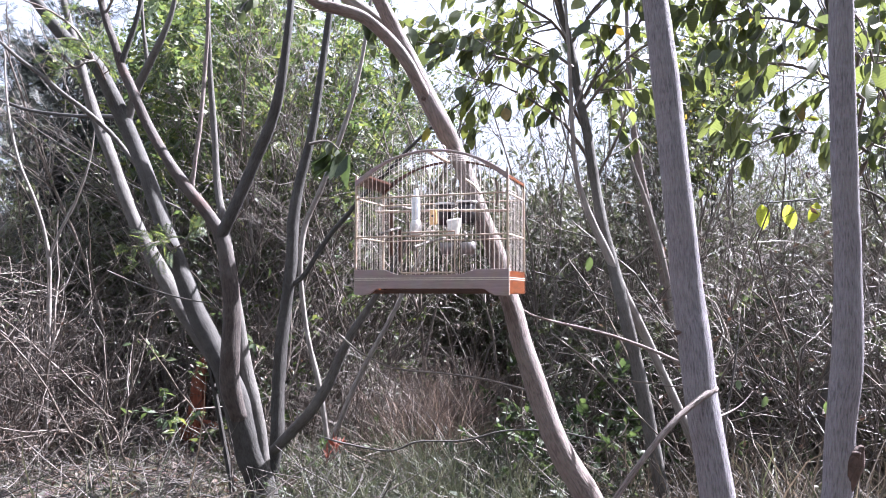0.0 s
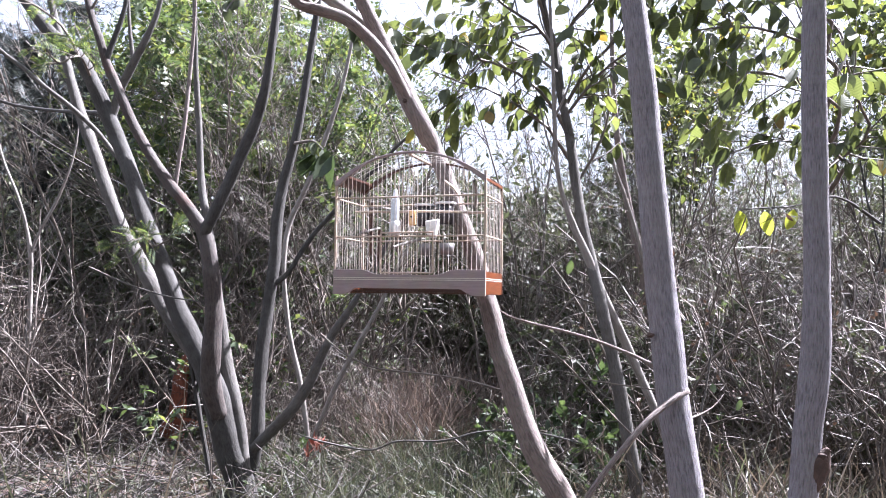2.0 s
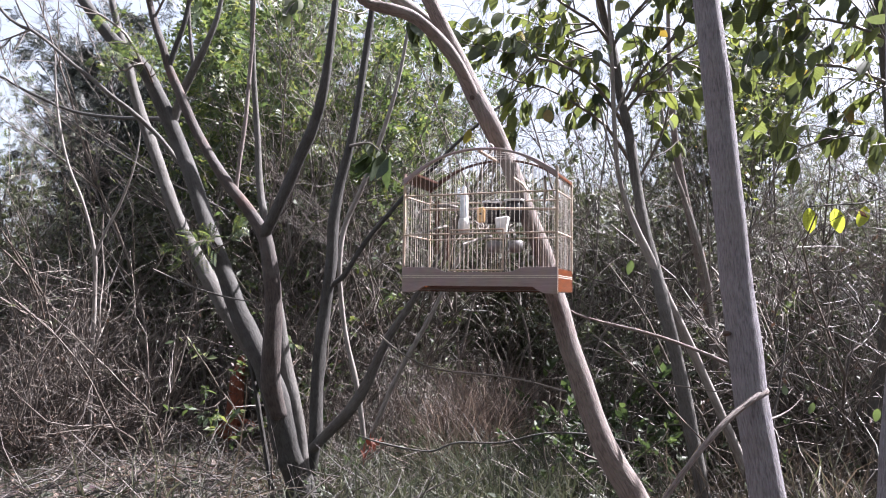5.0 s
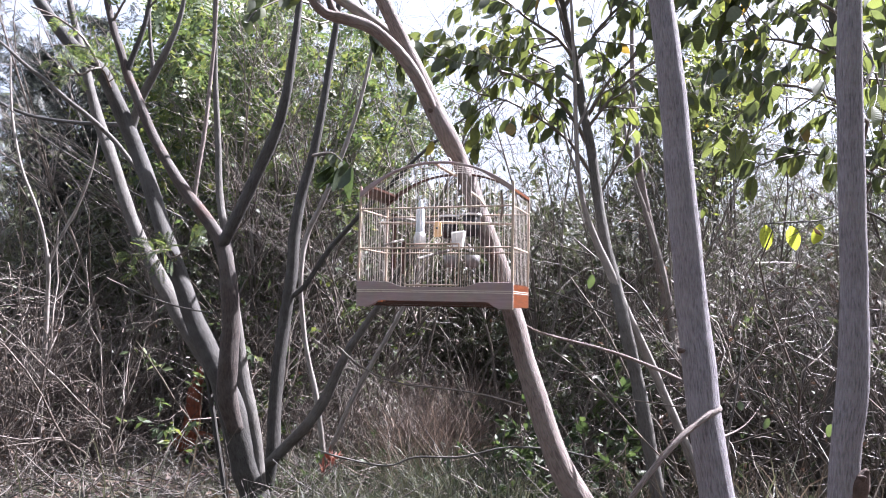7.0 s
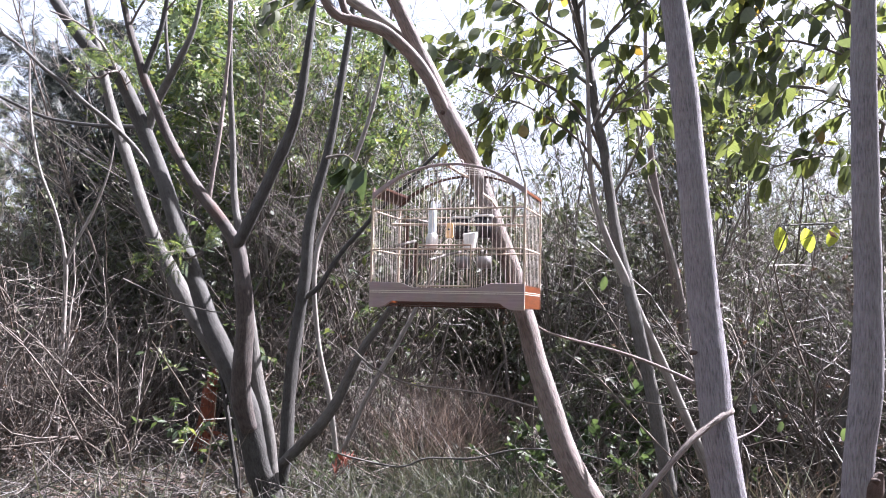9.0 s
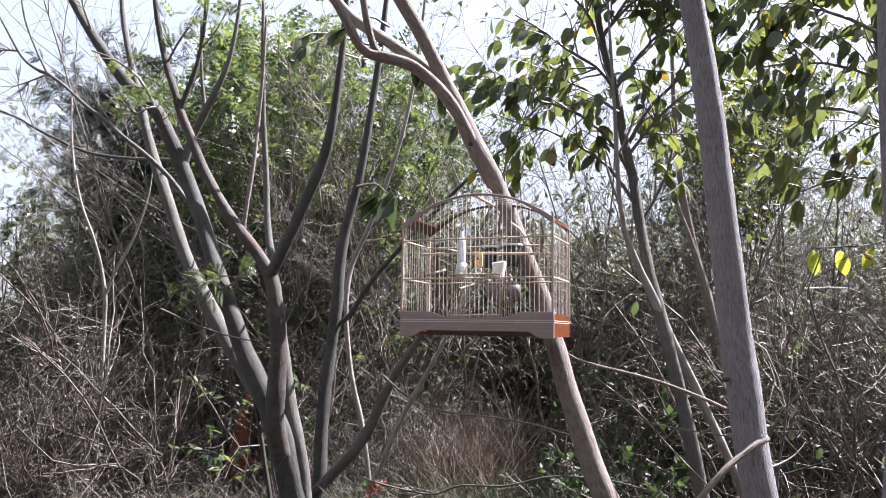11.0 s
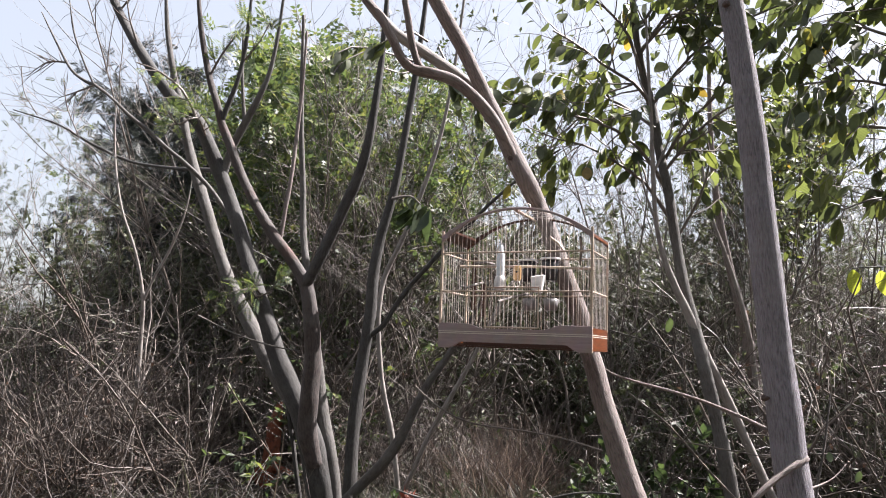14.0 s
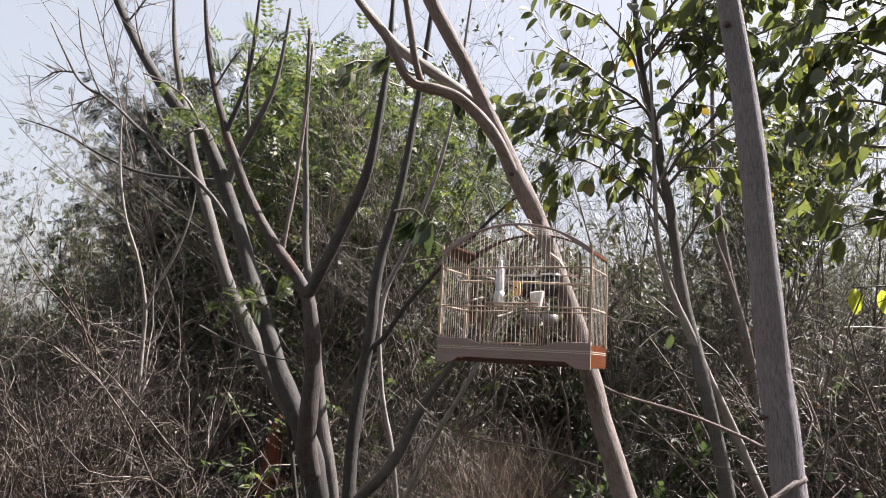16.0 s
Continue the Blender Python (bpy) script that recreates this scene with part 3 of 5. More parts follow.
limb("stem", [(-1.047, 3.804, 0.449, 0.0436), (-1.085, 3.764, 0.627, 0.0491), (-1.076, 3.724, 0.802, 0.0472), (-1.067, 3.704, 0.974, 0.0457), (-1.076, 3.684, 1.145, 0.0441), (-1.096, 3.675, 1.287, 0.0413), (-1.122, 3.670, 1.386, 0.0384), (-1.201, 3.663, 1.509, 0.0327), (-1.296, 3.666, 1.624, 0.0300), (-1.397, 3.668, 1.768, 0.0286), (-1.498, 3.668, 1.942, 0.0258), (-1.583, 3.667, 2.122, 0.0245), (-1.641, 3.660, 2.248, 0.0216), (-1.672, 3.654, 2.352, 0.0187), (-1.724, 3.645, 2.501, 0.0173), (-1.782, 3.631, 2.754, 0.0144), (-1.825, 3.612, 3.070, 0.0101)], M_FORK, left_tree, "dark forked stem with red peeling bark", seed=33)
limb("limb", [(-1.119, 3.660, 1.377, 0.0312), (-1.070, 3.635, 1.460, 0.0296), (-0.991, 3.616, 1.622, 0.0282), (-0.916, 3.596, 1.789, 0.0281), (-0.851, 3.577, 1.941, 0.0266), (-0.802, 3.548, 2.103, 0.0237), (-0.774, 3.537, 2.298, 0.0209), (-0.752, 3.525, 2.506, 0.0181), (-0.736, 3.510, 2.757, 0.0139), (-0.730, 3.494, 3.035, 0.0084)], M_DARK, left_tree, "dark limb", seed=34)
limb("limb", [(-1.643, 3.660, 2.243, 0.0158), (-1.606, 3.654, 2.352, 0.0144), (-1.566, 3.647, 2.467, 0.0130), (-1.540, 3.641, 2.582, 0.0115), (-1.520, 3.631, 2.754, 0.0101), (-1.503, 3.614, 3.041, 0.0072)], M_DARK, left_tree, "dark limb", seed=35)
# bark lighter than the trunk's puts this stem's sunlight into its colour
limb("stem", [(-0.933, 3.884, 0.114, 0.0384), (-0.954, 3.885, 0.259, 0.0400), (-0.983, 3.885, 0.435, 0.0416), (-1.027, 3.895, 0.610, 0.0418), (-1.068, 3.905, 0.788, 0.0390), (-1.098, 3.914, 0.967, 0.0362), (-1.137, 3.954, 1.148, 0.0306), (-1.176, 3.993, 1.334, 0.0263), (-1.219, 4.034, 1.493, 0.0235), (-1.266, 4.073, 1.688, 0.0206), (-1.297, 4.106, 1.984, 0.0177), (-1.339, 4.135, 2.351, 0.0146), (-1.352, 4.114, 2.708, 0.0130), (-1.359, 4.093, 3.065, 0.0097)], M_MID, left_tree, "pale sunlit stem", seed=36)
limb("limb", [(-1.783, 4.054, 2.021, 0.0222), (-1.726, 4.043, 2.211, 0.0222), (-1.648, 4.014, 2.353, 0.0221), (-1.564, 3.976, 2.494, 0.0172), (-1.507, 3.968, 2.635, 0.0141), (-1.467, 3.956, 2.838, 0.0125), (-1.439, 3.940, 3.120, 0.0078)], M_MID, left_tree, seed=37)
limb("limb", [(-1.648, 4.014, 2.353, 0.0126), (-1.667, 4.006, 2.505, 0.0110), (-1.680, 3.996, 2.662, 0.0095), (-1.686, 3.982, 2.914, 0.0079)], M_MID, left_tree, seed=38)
limb("limb", [(-1.277, 3.678, 1.588, 0.0114), (-1.254, 3.667, 1.774, 0.0100), (-1.235, 3.676, 1.964, 0.0101), (-1.224, 3.692, 2.217, 0.0102), (-1.207, 3.678, 2.449, 0.0087), (-1.196, 3.660, 2.768, 0.0073)], M_TAN, left_tree, "thin reddish-brown shoot", sides=8, seed=39)
limb("limb", [(-1.910, 4.248, 2.122, 0.0133), (-2.155, 4.445, 2.176, 0.0122), (-2.415, 4.642, 2.231, 0.0109), (-2.689, 4.740, 2.281, 0.0111), (-2.867, 4.786, 2.339, 0.0094), (-3.124, 4.830, 2.453, 0.0095), (-3.458, 4.920, 2.620, 0.0077), (-3.807, 4.914, 2.724, 0.0039)], M_DARK, left_tree, "thin bare side branch", sides=8, seed=40)
limb("limb", [(-1.747, 4.115, 1.823, 0.0144), (-1.898, 4.155, 1.994, 0.0146), (-2.060, 4.147, 2.140, 0.0146), (-2.190, 4.141, 2.238, 0.0130), (-2.315, 4.155, 2.341, 0.0131), (-2.446, 4.150, 2.438, 0.0114), (-2.594, 4.172, 2.563, 0.0099), (-2.710, 4.168, 2.645, 0.0099), (-2.759, 4.167, 2.661, 0.0099), (-2.874, 4.162, 2.743, 0.0082), (-2.989, 4.152, 2.924, 0.0066), (-3.104, 4.140, 3.121, 0.0033)], M_MID, left_tree, "thin bare side branch", sides=8, seed=41)
limb("limb", [(-2.716, 4.168, 2.648, 0.0082), (-2.792, 4.159, 2.793, 0.0066), (-2.874, 4.148, 2.989, 0.0066), (-2.923, 4.134, 3.219, 0.0033)], M_MID, left_tree, "thin bare twig", sides=6, seed=42)
limb("limb", [(-1.261, 3.926, 0.771, 0.0106), (-1.213, 3.939, 0.545, 0.0121), (-1.188, 3.969, 0.361, 0.0136), (-1.158, 4.012, 0.141, 0.0153), (-1.118, 4.028, -0.133, 0.0153)], M_DARK, left_tree, "thin shoot from the base", sides=8, seed=43)

mid_tree = thing("slender_tree", (-0.95, 4.1, 0.0), "dark slender tree with a low limb slanting outward", "tree")
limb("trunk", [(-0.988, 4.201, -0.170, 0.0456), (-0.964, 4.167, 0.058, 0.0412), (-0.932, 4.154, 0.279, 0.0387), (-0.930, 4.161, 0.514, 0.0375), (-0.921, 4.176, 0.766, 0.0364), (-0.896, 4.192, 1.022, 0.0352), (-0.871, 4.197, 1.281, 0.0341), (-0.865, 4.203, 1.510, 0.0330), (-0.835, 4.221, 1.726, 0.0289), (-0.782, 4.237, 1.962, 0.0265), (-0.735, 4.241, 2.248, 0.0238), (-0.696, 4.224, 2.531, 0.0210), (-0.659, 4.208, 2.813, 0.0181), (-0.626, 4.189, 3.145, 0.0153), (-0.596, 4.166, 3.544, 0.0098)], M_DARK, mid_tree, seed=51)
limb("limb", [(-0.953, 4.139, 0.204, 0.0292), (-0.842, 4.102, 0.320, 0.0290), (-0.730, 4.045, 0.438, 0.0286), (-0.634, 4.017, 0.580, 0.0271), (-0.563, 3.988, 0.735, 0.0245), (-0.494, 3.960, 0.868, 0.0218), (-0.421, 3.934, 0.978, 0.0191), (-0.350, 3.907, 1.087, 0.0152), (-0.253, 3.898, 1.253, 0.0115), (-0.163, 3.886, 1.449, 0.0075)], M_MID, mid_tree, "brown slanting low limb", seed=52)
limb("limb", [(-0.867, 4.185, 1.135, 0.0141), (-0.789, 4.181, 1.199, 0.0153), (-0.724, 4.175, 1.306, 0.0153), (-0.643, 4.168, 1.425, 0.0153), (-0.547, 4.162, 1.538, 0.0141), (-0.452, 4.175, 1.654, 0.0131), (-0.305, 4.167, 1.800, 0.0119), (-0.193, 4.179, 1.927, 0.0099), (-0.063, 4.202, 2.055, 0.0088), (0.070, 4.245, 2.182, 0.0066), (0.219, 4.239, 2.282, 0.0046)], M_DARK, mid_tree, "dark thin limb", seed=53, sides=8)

pale_sap = thing("pale_sapling", (-0.75, 4.45, 0.0), "thin pale forked sapling", "sapling", "thin saplings")
limb("stem", [(-0.711, 4.488, -0.291, 0.0204), (-0.704, 4.475, -0.070, 0.0187), (-0.697, 4.462, 0.151, 0.0187), (-0.715, 4.452, 0.338, 0.0170), (-0.755, 4.438, 0.576, 0.0170), (-0.807, 4.446, 0.778, 0.0154), (-0.847, 4.464, 0.982, 0.0155), (-0.867, 4.450, 1.223, 0.0138), (-0.849, 4.484, 1.502, 0.0157), (-0.745, 4.470, 1.746, 0.0157), (-0.634, 4.453, 2.041, 0.0157), (-0.543, 4.436, 2.337, 0.0139), (-0.481, 4.419, 2.632, 0.0122), (-0.432, 4.398, 2.997, 0.0104), (-0.390, 4.374, 3.414, 0.0070)], M_PALE, pale_sap, sides=8, seed=61)
limb("branch", [(-0.697, 4.463, 0.148, 0.0153), (-0.623, 4.433, 0.308, 0.0152), (-0.536, 4.401, 0.513, 0.0152), (-0.434, 4.380, 0.716, 0.0151), (-0.332, 4.359, 0.902, 0.0134), (-0.254, 4.340, 1.053, 0.0117), (-0.164, 4.328, 1.253, 0.0100), (-0.047, 4.315, 1.487, 0.0067)], M_PALE, pale_sap, "straight pale stick", sides=8, seed=62)
sap_l = thing("pale_sapling", (-2.65, 4.85, 0.0), "thin pale sapling with a high fork", "sapling", "thin saplings")
limb("stem", [(-2.648, 4.943, -0.358, 0.0141), (-2.641, 4.920, 0.035, 0.0141), (-2.617, 4.866, 0.451, 0.0139), (-2.592, 4.822, 0.862, 0.0139), (-2.577, 4.785, 1.158, 0.0139), (-2.565, 4.745, 1.323, 0.0138), (-2.602, 4.733, 1.524, 0.0110), (-2.661, 4.723, 1.708, 0.0097), (-2.752, 4.710, 1.928, 0.0083), (-2.815, 4.695, 2.185, 0.0083), (-2.844, 4.680, 2.441, 0.0055), (-2.852, 4.668, 2.662, 0.0041)], M_PALE, sap_l, sides=8, seed=63)
limb("branch", [(-2.565, 4.746, 1.312, 0.0110), (-2.495, 4.736, 1.480, 0.0097), (-2.403, 4.726, 1.653, 0.0097), (-2.330, 4.715, 1.836, 0.0083), (-2.286, 4.706, 2.001, 0.0069), (-2.264, 4.696, 2.166, 0.0041)], M_PALE, sap_l, sides=6, seed=64)

# stems right of the cage
lean_pole = thing("pale_sapling", (1.45, 3.55, 0.0), "pale leaning thin trunk among dry scrub", "sapling", "thin saplings")
limb("stem", [(1.371, 3.575, -0.087, 0.0244), (1.278, 3.558, 0.197, 0.0230), (1.186, 3.546, 0.411, 0.0230), (1.081, 3.532, 0.648, 0.0217), (0.991, 3.521, 0.843, 0.0217), (0.872, 3.507, 1.081, 0.0230), (0.799, 3.497, 1.259, 0.0217), (0.731, 3.489, 1.400, 0.0176), (0.672, 3.480, 1.549, 0.0135), (0.634, 3.471, 1.711, 0.0122), (0.617, 3.457, 1.954, 0.0108), (0.606, 3.442, 2.197, 0.0095), (0.590, 3.428, 2.441, 0.0081), (0.574, 3.413, 2.711, 0.0054)], M_PALE, lean_pole, sides=10, seed=65)
bigleaf = thing("broad_leaved_tree", (1.1, 3.45, 0.0), "slender dark tree with drooping broad green leaves", "tree", "broad-leaved trees")
limb("trunk", [(1.074, 3.473, -0.066, 0.0342), (1.010, 3.457, 0.210, 0.0329), (0.963, 3.443, 0.459, 0.0316), (0.910, 3.446, 0.746, 0.0304), (0.860, 3.463, 0.983, 0.0294), (0.821, 3.500, 1.197, 0.0271), (0.775, 3.538, 1.418, 0.0261), (0.746, 3.575, 1.645, 0.0251), (0.723, 3.611, 1.878, 0.0240), (0.681, 3.647, 2.117, 0.0229), (0.650, 3.683, 2.363, 0.0218), (0.589, 3.623, 2.546, 0.0186), (0.539, 3.559, 2.780, 0.0155), (0.504, 3.491, 3.091, 0.0111)], M_MID, bigleaf, seed=66)
dark_b = thing("thin_dark_tree", (1.85, 4.8, 0.0), "thin reddish-brown trunk with a pale sucker beside it", "tree")
limb("trunk", [(1.605, 4.695, -0.406, 0.0498), (1.559, 4.672, -0.016, 0.0463), (1.523, 4.650, 0.375, 0.0427), (1.479, 4.675, 0.798, 0.0396), (1.433, 4.705, 1.158, 0.0364), (1.367, 4.688, 1.448, 0.0309), (1.294, 4.671, 1.739, 0.0255), (1.240, 4.654, 2.029, 0.0218), (1.203, 4.633, 2.392, 0.0182), (1.185, 4.612, 2.755, 0.0145), (1.178, 4.587, 3.191, 0.0091)], M_TAN, dark_b, seed=67, sides=10)
limb("stem", [(1.465, 4.583, 0.664, 0.0106), (1.429, 4.567, 0.945, 0.0141), (1.387, 4.550, 1.226, 0.0141), (1.324, 4.536, 1.472, 0.0141), (1.246, 4.522, 1.718, 0.0123), (1.169, 4.510, 1.929, 0.0106), (1.112, 4.493, 2.210, 0.0088), (1.077, 4.473, 2.562, 0.0053)], M_PALE, dark_b, "pale thin sucker", seed=68, sides=8)
reed = thing("dead_stalk", (1.05, 2.75, 0.0), "pale dead reed stalk", "stalk")
limb("stem", [(0.999, 2.763, 0.0, 0.0055), (1.043, 2.734, 0.591, 0.0045), (1.065, 2.726, 0.737, 0.004), (1.082, 2.718, 0.862, 0.004), (1.097, 2.712, 0.977, 0.0024)], M_MID, reed, sides=6, seed=69)

# the red-earth stained stump
stump = thing("red_stump", (-1.87, 5.65, 0.0), "slanting stump caked with red earth", "tree stump")
limb("trunk", [(-1.923, 5.674, -0.021, 0.1040), (-1.901, 5.669, 0.078, 0.0780), (-1.880, 5.661, 0.217, 0.0607), (-1.863, 5.651, 0.390, 0.0498), (-1.841, 5.643, 0.519, 0.0390), (-1.828, 5.639, 0.597, 0.0260)], M_RED, stump, sides=12, step=0.03, rough=0.12, seed=70)
limb("root", [(-1.901, 5.669, 0.078, 0.0303), (-1.820, 5.617, 0.104, 0.0258), (-1.719, 5.567, 0.096, 0.0170), (-1.655, 5.569, 0.062, 0.0085)], M_RED, stump, sides=8, step=0.03, rough=0.1)

# ---- the bird cage ----
W_, D_, H_ = 0.45, 0.20, 0.337
cage = new("bird_cage")
tagged(cage, "arched wire bird cage with taupe front and orange side boards", "bird cage")
cage.location = (-0.252, 2.073, 1.089)
cage.rotation_euler = (0, 0, radians(-19.0))


def box(x0, y0, z0, x1, y1, z1, bevel=0.0012):
    bm = bmesh.new()
    bmesh.ops.create_cube(bm, size=1)
    bmesh.ops.scale(bm, vec=(x1 - x0, y1 - y0, z1 - z0), verts=bm.verts)
    bmesh.ops.translate(bm, vec=((x0 + x1) / 2, (y0 + y1) / 2, (z0 + z1) / 2), verts=bm.verts)
    bmesh.ops.bevel(bm, geom=bm.edges[:], offset=bevel, segments=2, affect="EDGES")
    return bm


def sawn(points, y0, y1, bevel=0.001):
    """A board sawn to an outline in x and z, from y0 to y1."""
    bm = bmesh.new()
    f_ = bm.faces.new([bm.verts.new((x, y0, z)) for x, z in points])
    ext = bmesh.ops.extrude_face_region(bm, geom=[f_])
    bmesh.ops.translate(bm, vec=(0, y1 - y0, 0), verts=[g for g in ext["geom"] if isinstance(g, bmesh.types.BMVert)])
    bmesh.ops.recalc_face_normals(bm, faces=bm.faces[:])
    bmesh.ops.bevel(bm, geom=bm.edges[:], offset=bevel, segments=1, affect="EDGES")
    return bm


def turned(profile, sides=18, at=(0, 0, 0)):
    """A turned body from (radius, height) pairs."""
    v, q = [], []
    ang = np.linspace(0, 2 * math.pi, sides, endpoint=False)
    for r, h in profile:
        v += [(at[0] + r * math.cos(a), at[1] + r * math.sin(a), at[2] + h) for a in ang]
    for i in range(len(profile) - 1):
        for k in range(sides):
            l = (k + 1) % sides
            q.append((i * sides + k, i * sides + l, (i + 1) * sides + l, (i + 1) * sides + k))
    return v, q


def bpart(name, bm, mat, parent, label=""):
    me = bpy.data.meshes.new(name)
    bm.to_mesh(me)
    bm.free()
    me.materials.append(mat)
    return part(name, me, parent, label)


def rod(name, pts, r, mat, parent, label="", sides=8):
    P = np.array([pts], float)
    v, q = tubes(P, np.full((1, len(pts)), r), sides)
    return part(name, mesh_of(name, v, q, mat), parent, label)


def smoothstep(a, b_, t):
    t = min(1, max(0, (t - a) / (b_ - a)))
    return t * t * (3 - 2 * t)


def base_top(x):
    u = abs(x - W_ / 2) / (W_ / 2)
    return 0.057 + 0.014 * smoothstep(0.38, 0.62, u)


def base_low(x):
    u = abs(x - W_ / 2) / (W_ / 2)
    return 0.0 if u > 0.84 else 0.014 * (1 - smoothstep(0.68, 0.8, u)) + 0.004 * math.sin(min(1, max(0, (0.84 - u) / 0.06)) * 1.5)


xs = np.linspace(0, W_, 61)
outline = [(x, base_low(x)) for x in xs] + [(x, base_top(x)) for x in xs[::-1]]
front = bpart("front_board", sawn(outline, 0.0, 0.009), M_CAGE, cage, "varnished front board, taupe with painted sky sheen, scalloped edge")
for z in (0.0425, 0.0475):
    bpart("inlay_stripe", box(0.002, -0.0006, z - 0.0011, W_ - 0.002, 0.0005, z + 0.0011, 0.0002), M_STRIPE, front, "thin cream inlay stripe")
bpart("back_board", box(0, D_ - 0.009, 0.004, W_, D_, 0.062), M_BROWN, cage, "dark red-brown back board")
for x, n in ((0.0, 0), (W_ - 0.009, 1)):
    side = bpart("side_board", box(x, 0.0095, 0.004, x + 0.009, D_ - 0.0095, 0.066), M_ORANGE, cage, "orange varnished side board")
    for z in (0.0425, 0.0475):
        bpart("inlay_stripe", box(x - 0.0004, 0.01, z - 0.001, x + 0.0094, D_ - 0.01, z + 0.001, 0.0002), M_STRIPE, side, "thin cream inlay stripe")
bpart("floor_tray", box(0.0095, 0.0095, 0.008, W_ - 0.0095, D_ - 0.0095, 0.014), M_BROWN, cage, "dark red-brown tray")
RISE = 0.078


def arch_z(x):
    u = (x - W_ / 2) / (W_ / 2)
    return H_ - 0.012 + RISE * (1 - abs(u) ** 2.1)


def arch_deep(x):
    """The arch is slim at its crown and stout where it meets the posts."""
    return 0.006 + 0.012 * smoothstep(0.45, 1.0, abs(x - W_ / 2) / (W_ / 2))


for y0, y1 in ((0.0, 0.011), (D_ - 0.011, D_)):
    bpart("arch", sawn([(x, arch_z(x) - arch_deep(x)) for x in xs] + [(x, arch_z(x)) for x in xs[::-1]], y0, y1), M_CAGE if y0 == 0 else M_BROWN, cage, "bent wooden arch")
for s in (0, 1):
    # sloping eave boards that run from front to back
    e = [(0.0, arch_z(0.0) - 0.011), (0.034, arch_z(0.034) - 0.012), (0.034, arch_z(0.034) - 0.004), (0.0, arch_z(0.0) - 0.003)]
    e = [(x, z) for x, z in e] if s == 0 else [(W_ - x, z) for x, z in e[::-1]]
    bpart("eave_board", sawn(e, 0.0115, D_ - 0.0115), M_BROWN if s == 0 else M_ORANGE, cage, "sloping varnished eave board")
for x, y in ((0.003, 0.004), (W_ - 0.003, 0.004), (0.003, D_ - 0.004), (W_ - 0.003, D_ - 0.004)):
    bpart("corner_post", box(x - 0.0032, y - 0.0032, 0.058 if y > 0.1 else 0.0, x + 0.0032, y + 0.0032, H_ + 0.004 if y < 0.1 else H_ - 0.01), M_DOWEL, cage, "tan wooden corner post")
RAILS = (0.164, 0.275)
for z in RAILS:
    for y in (0.005, D_ - 0.005):
        rod("rail", [(0.0, y, z), (W_ / 2, y, z), (W_, y, z)], 0.0024, M_DOWEL, cage)
    for x in (0.004, W_ - 0.004):
        rod("rail", [(x, 0.0, z), (x, D_ / 2, z), (x, D_, z)], 0.0024, M_DOWEL, cage)
# upright wires: front and back follow the arch, the sides stop under the eaves
N_WIRE = 34
for i in range(1, N_WIRE):
    x = W_ * i / N_WIRE + rng.normal(0, 0.0007)
    for y, low in ((0.0045, base_top(x) - 0.004), (D_ - 0.0045, 0.058)):
        lean = rng.normal(0, 0.0008)
        rod("wire", [(x, y, low), (x + lean, y, 0.2), (x, y, arch_z(x) - 0.005)], 0.00078 if y < 0.1 else 0.0006, M_WIRE if y < 0.1 else M_DOWEL, cage, sides=5)
for i in range(1, 12):
    y = D_ * i / 12
    for x in (0.004, W_ - 0.004):
        rod("wire", [(x, y, 0.062), (x, y + rng.normal(0, 0.0006), 0.19), (x, y, arch_z(0) - 0.008)], 0.00072, M_WIRE, cage, sides=5)
for y in (0.045, 0.08, 0.12, 0.155):
    rod("roof_wire", [(x, y, arch_z(x) - 0.004) for x in np.linspace(0.03, W_ - 0.03, 15)], 0.0006, M_WIRE, cage, sides=5)
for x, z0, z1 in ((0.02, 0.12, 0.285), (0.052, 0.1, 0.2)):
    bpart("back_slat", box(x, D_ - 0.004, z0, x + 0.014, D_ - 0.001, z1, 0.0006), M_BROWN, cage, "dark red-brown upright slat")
# the front door
door = new("door")
door.parent = cage
door.location = (0.0, 0.0, 0.0)
door.name = "door"
for z in (0.062, 0.174):
    rod("door_rail", [(0.145, 0.0005, z), (0.22, 0.0, z), (0.3, 0.0005, z)], 0.0024, M_DOWEL, door)
for x in (0.145, 0.3):
    rod("door_post", [(x, 0.0, 0.062), (x, 0.0, 0.12), (x, 0.0, 0.174)], 0.0022, M_DOWEL, door)
hook = [(W_ / 2, D_ / 2, arch_z(W_ / 2) - 0.004)] + [(W_ / 2 + 0.012 * math.sin(a), D_ / 2 + 0.01, arch_z(W_ / 2) + 0.018 - 0.014 * math.cos(a)) for a in np.linspace(0, 4.4, 12)]
rod("hanging_hook", hook, 0.0016, M_WIRE, cage, "bent wire hook", 6)
bpart("ridge_bar", box(W_ / 2 - 0.006, 0.011, arch_z(W_ / 2) - 0.01, W_ / 2 + 0.006, D_ - 0.011, arch_z(W_ / 2) - 0.004), M_DOWEL, cage)
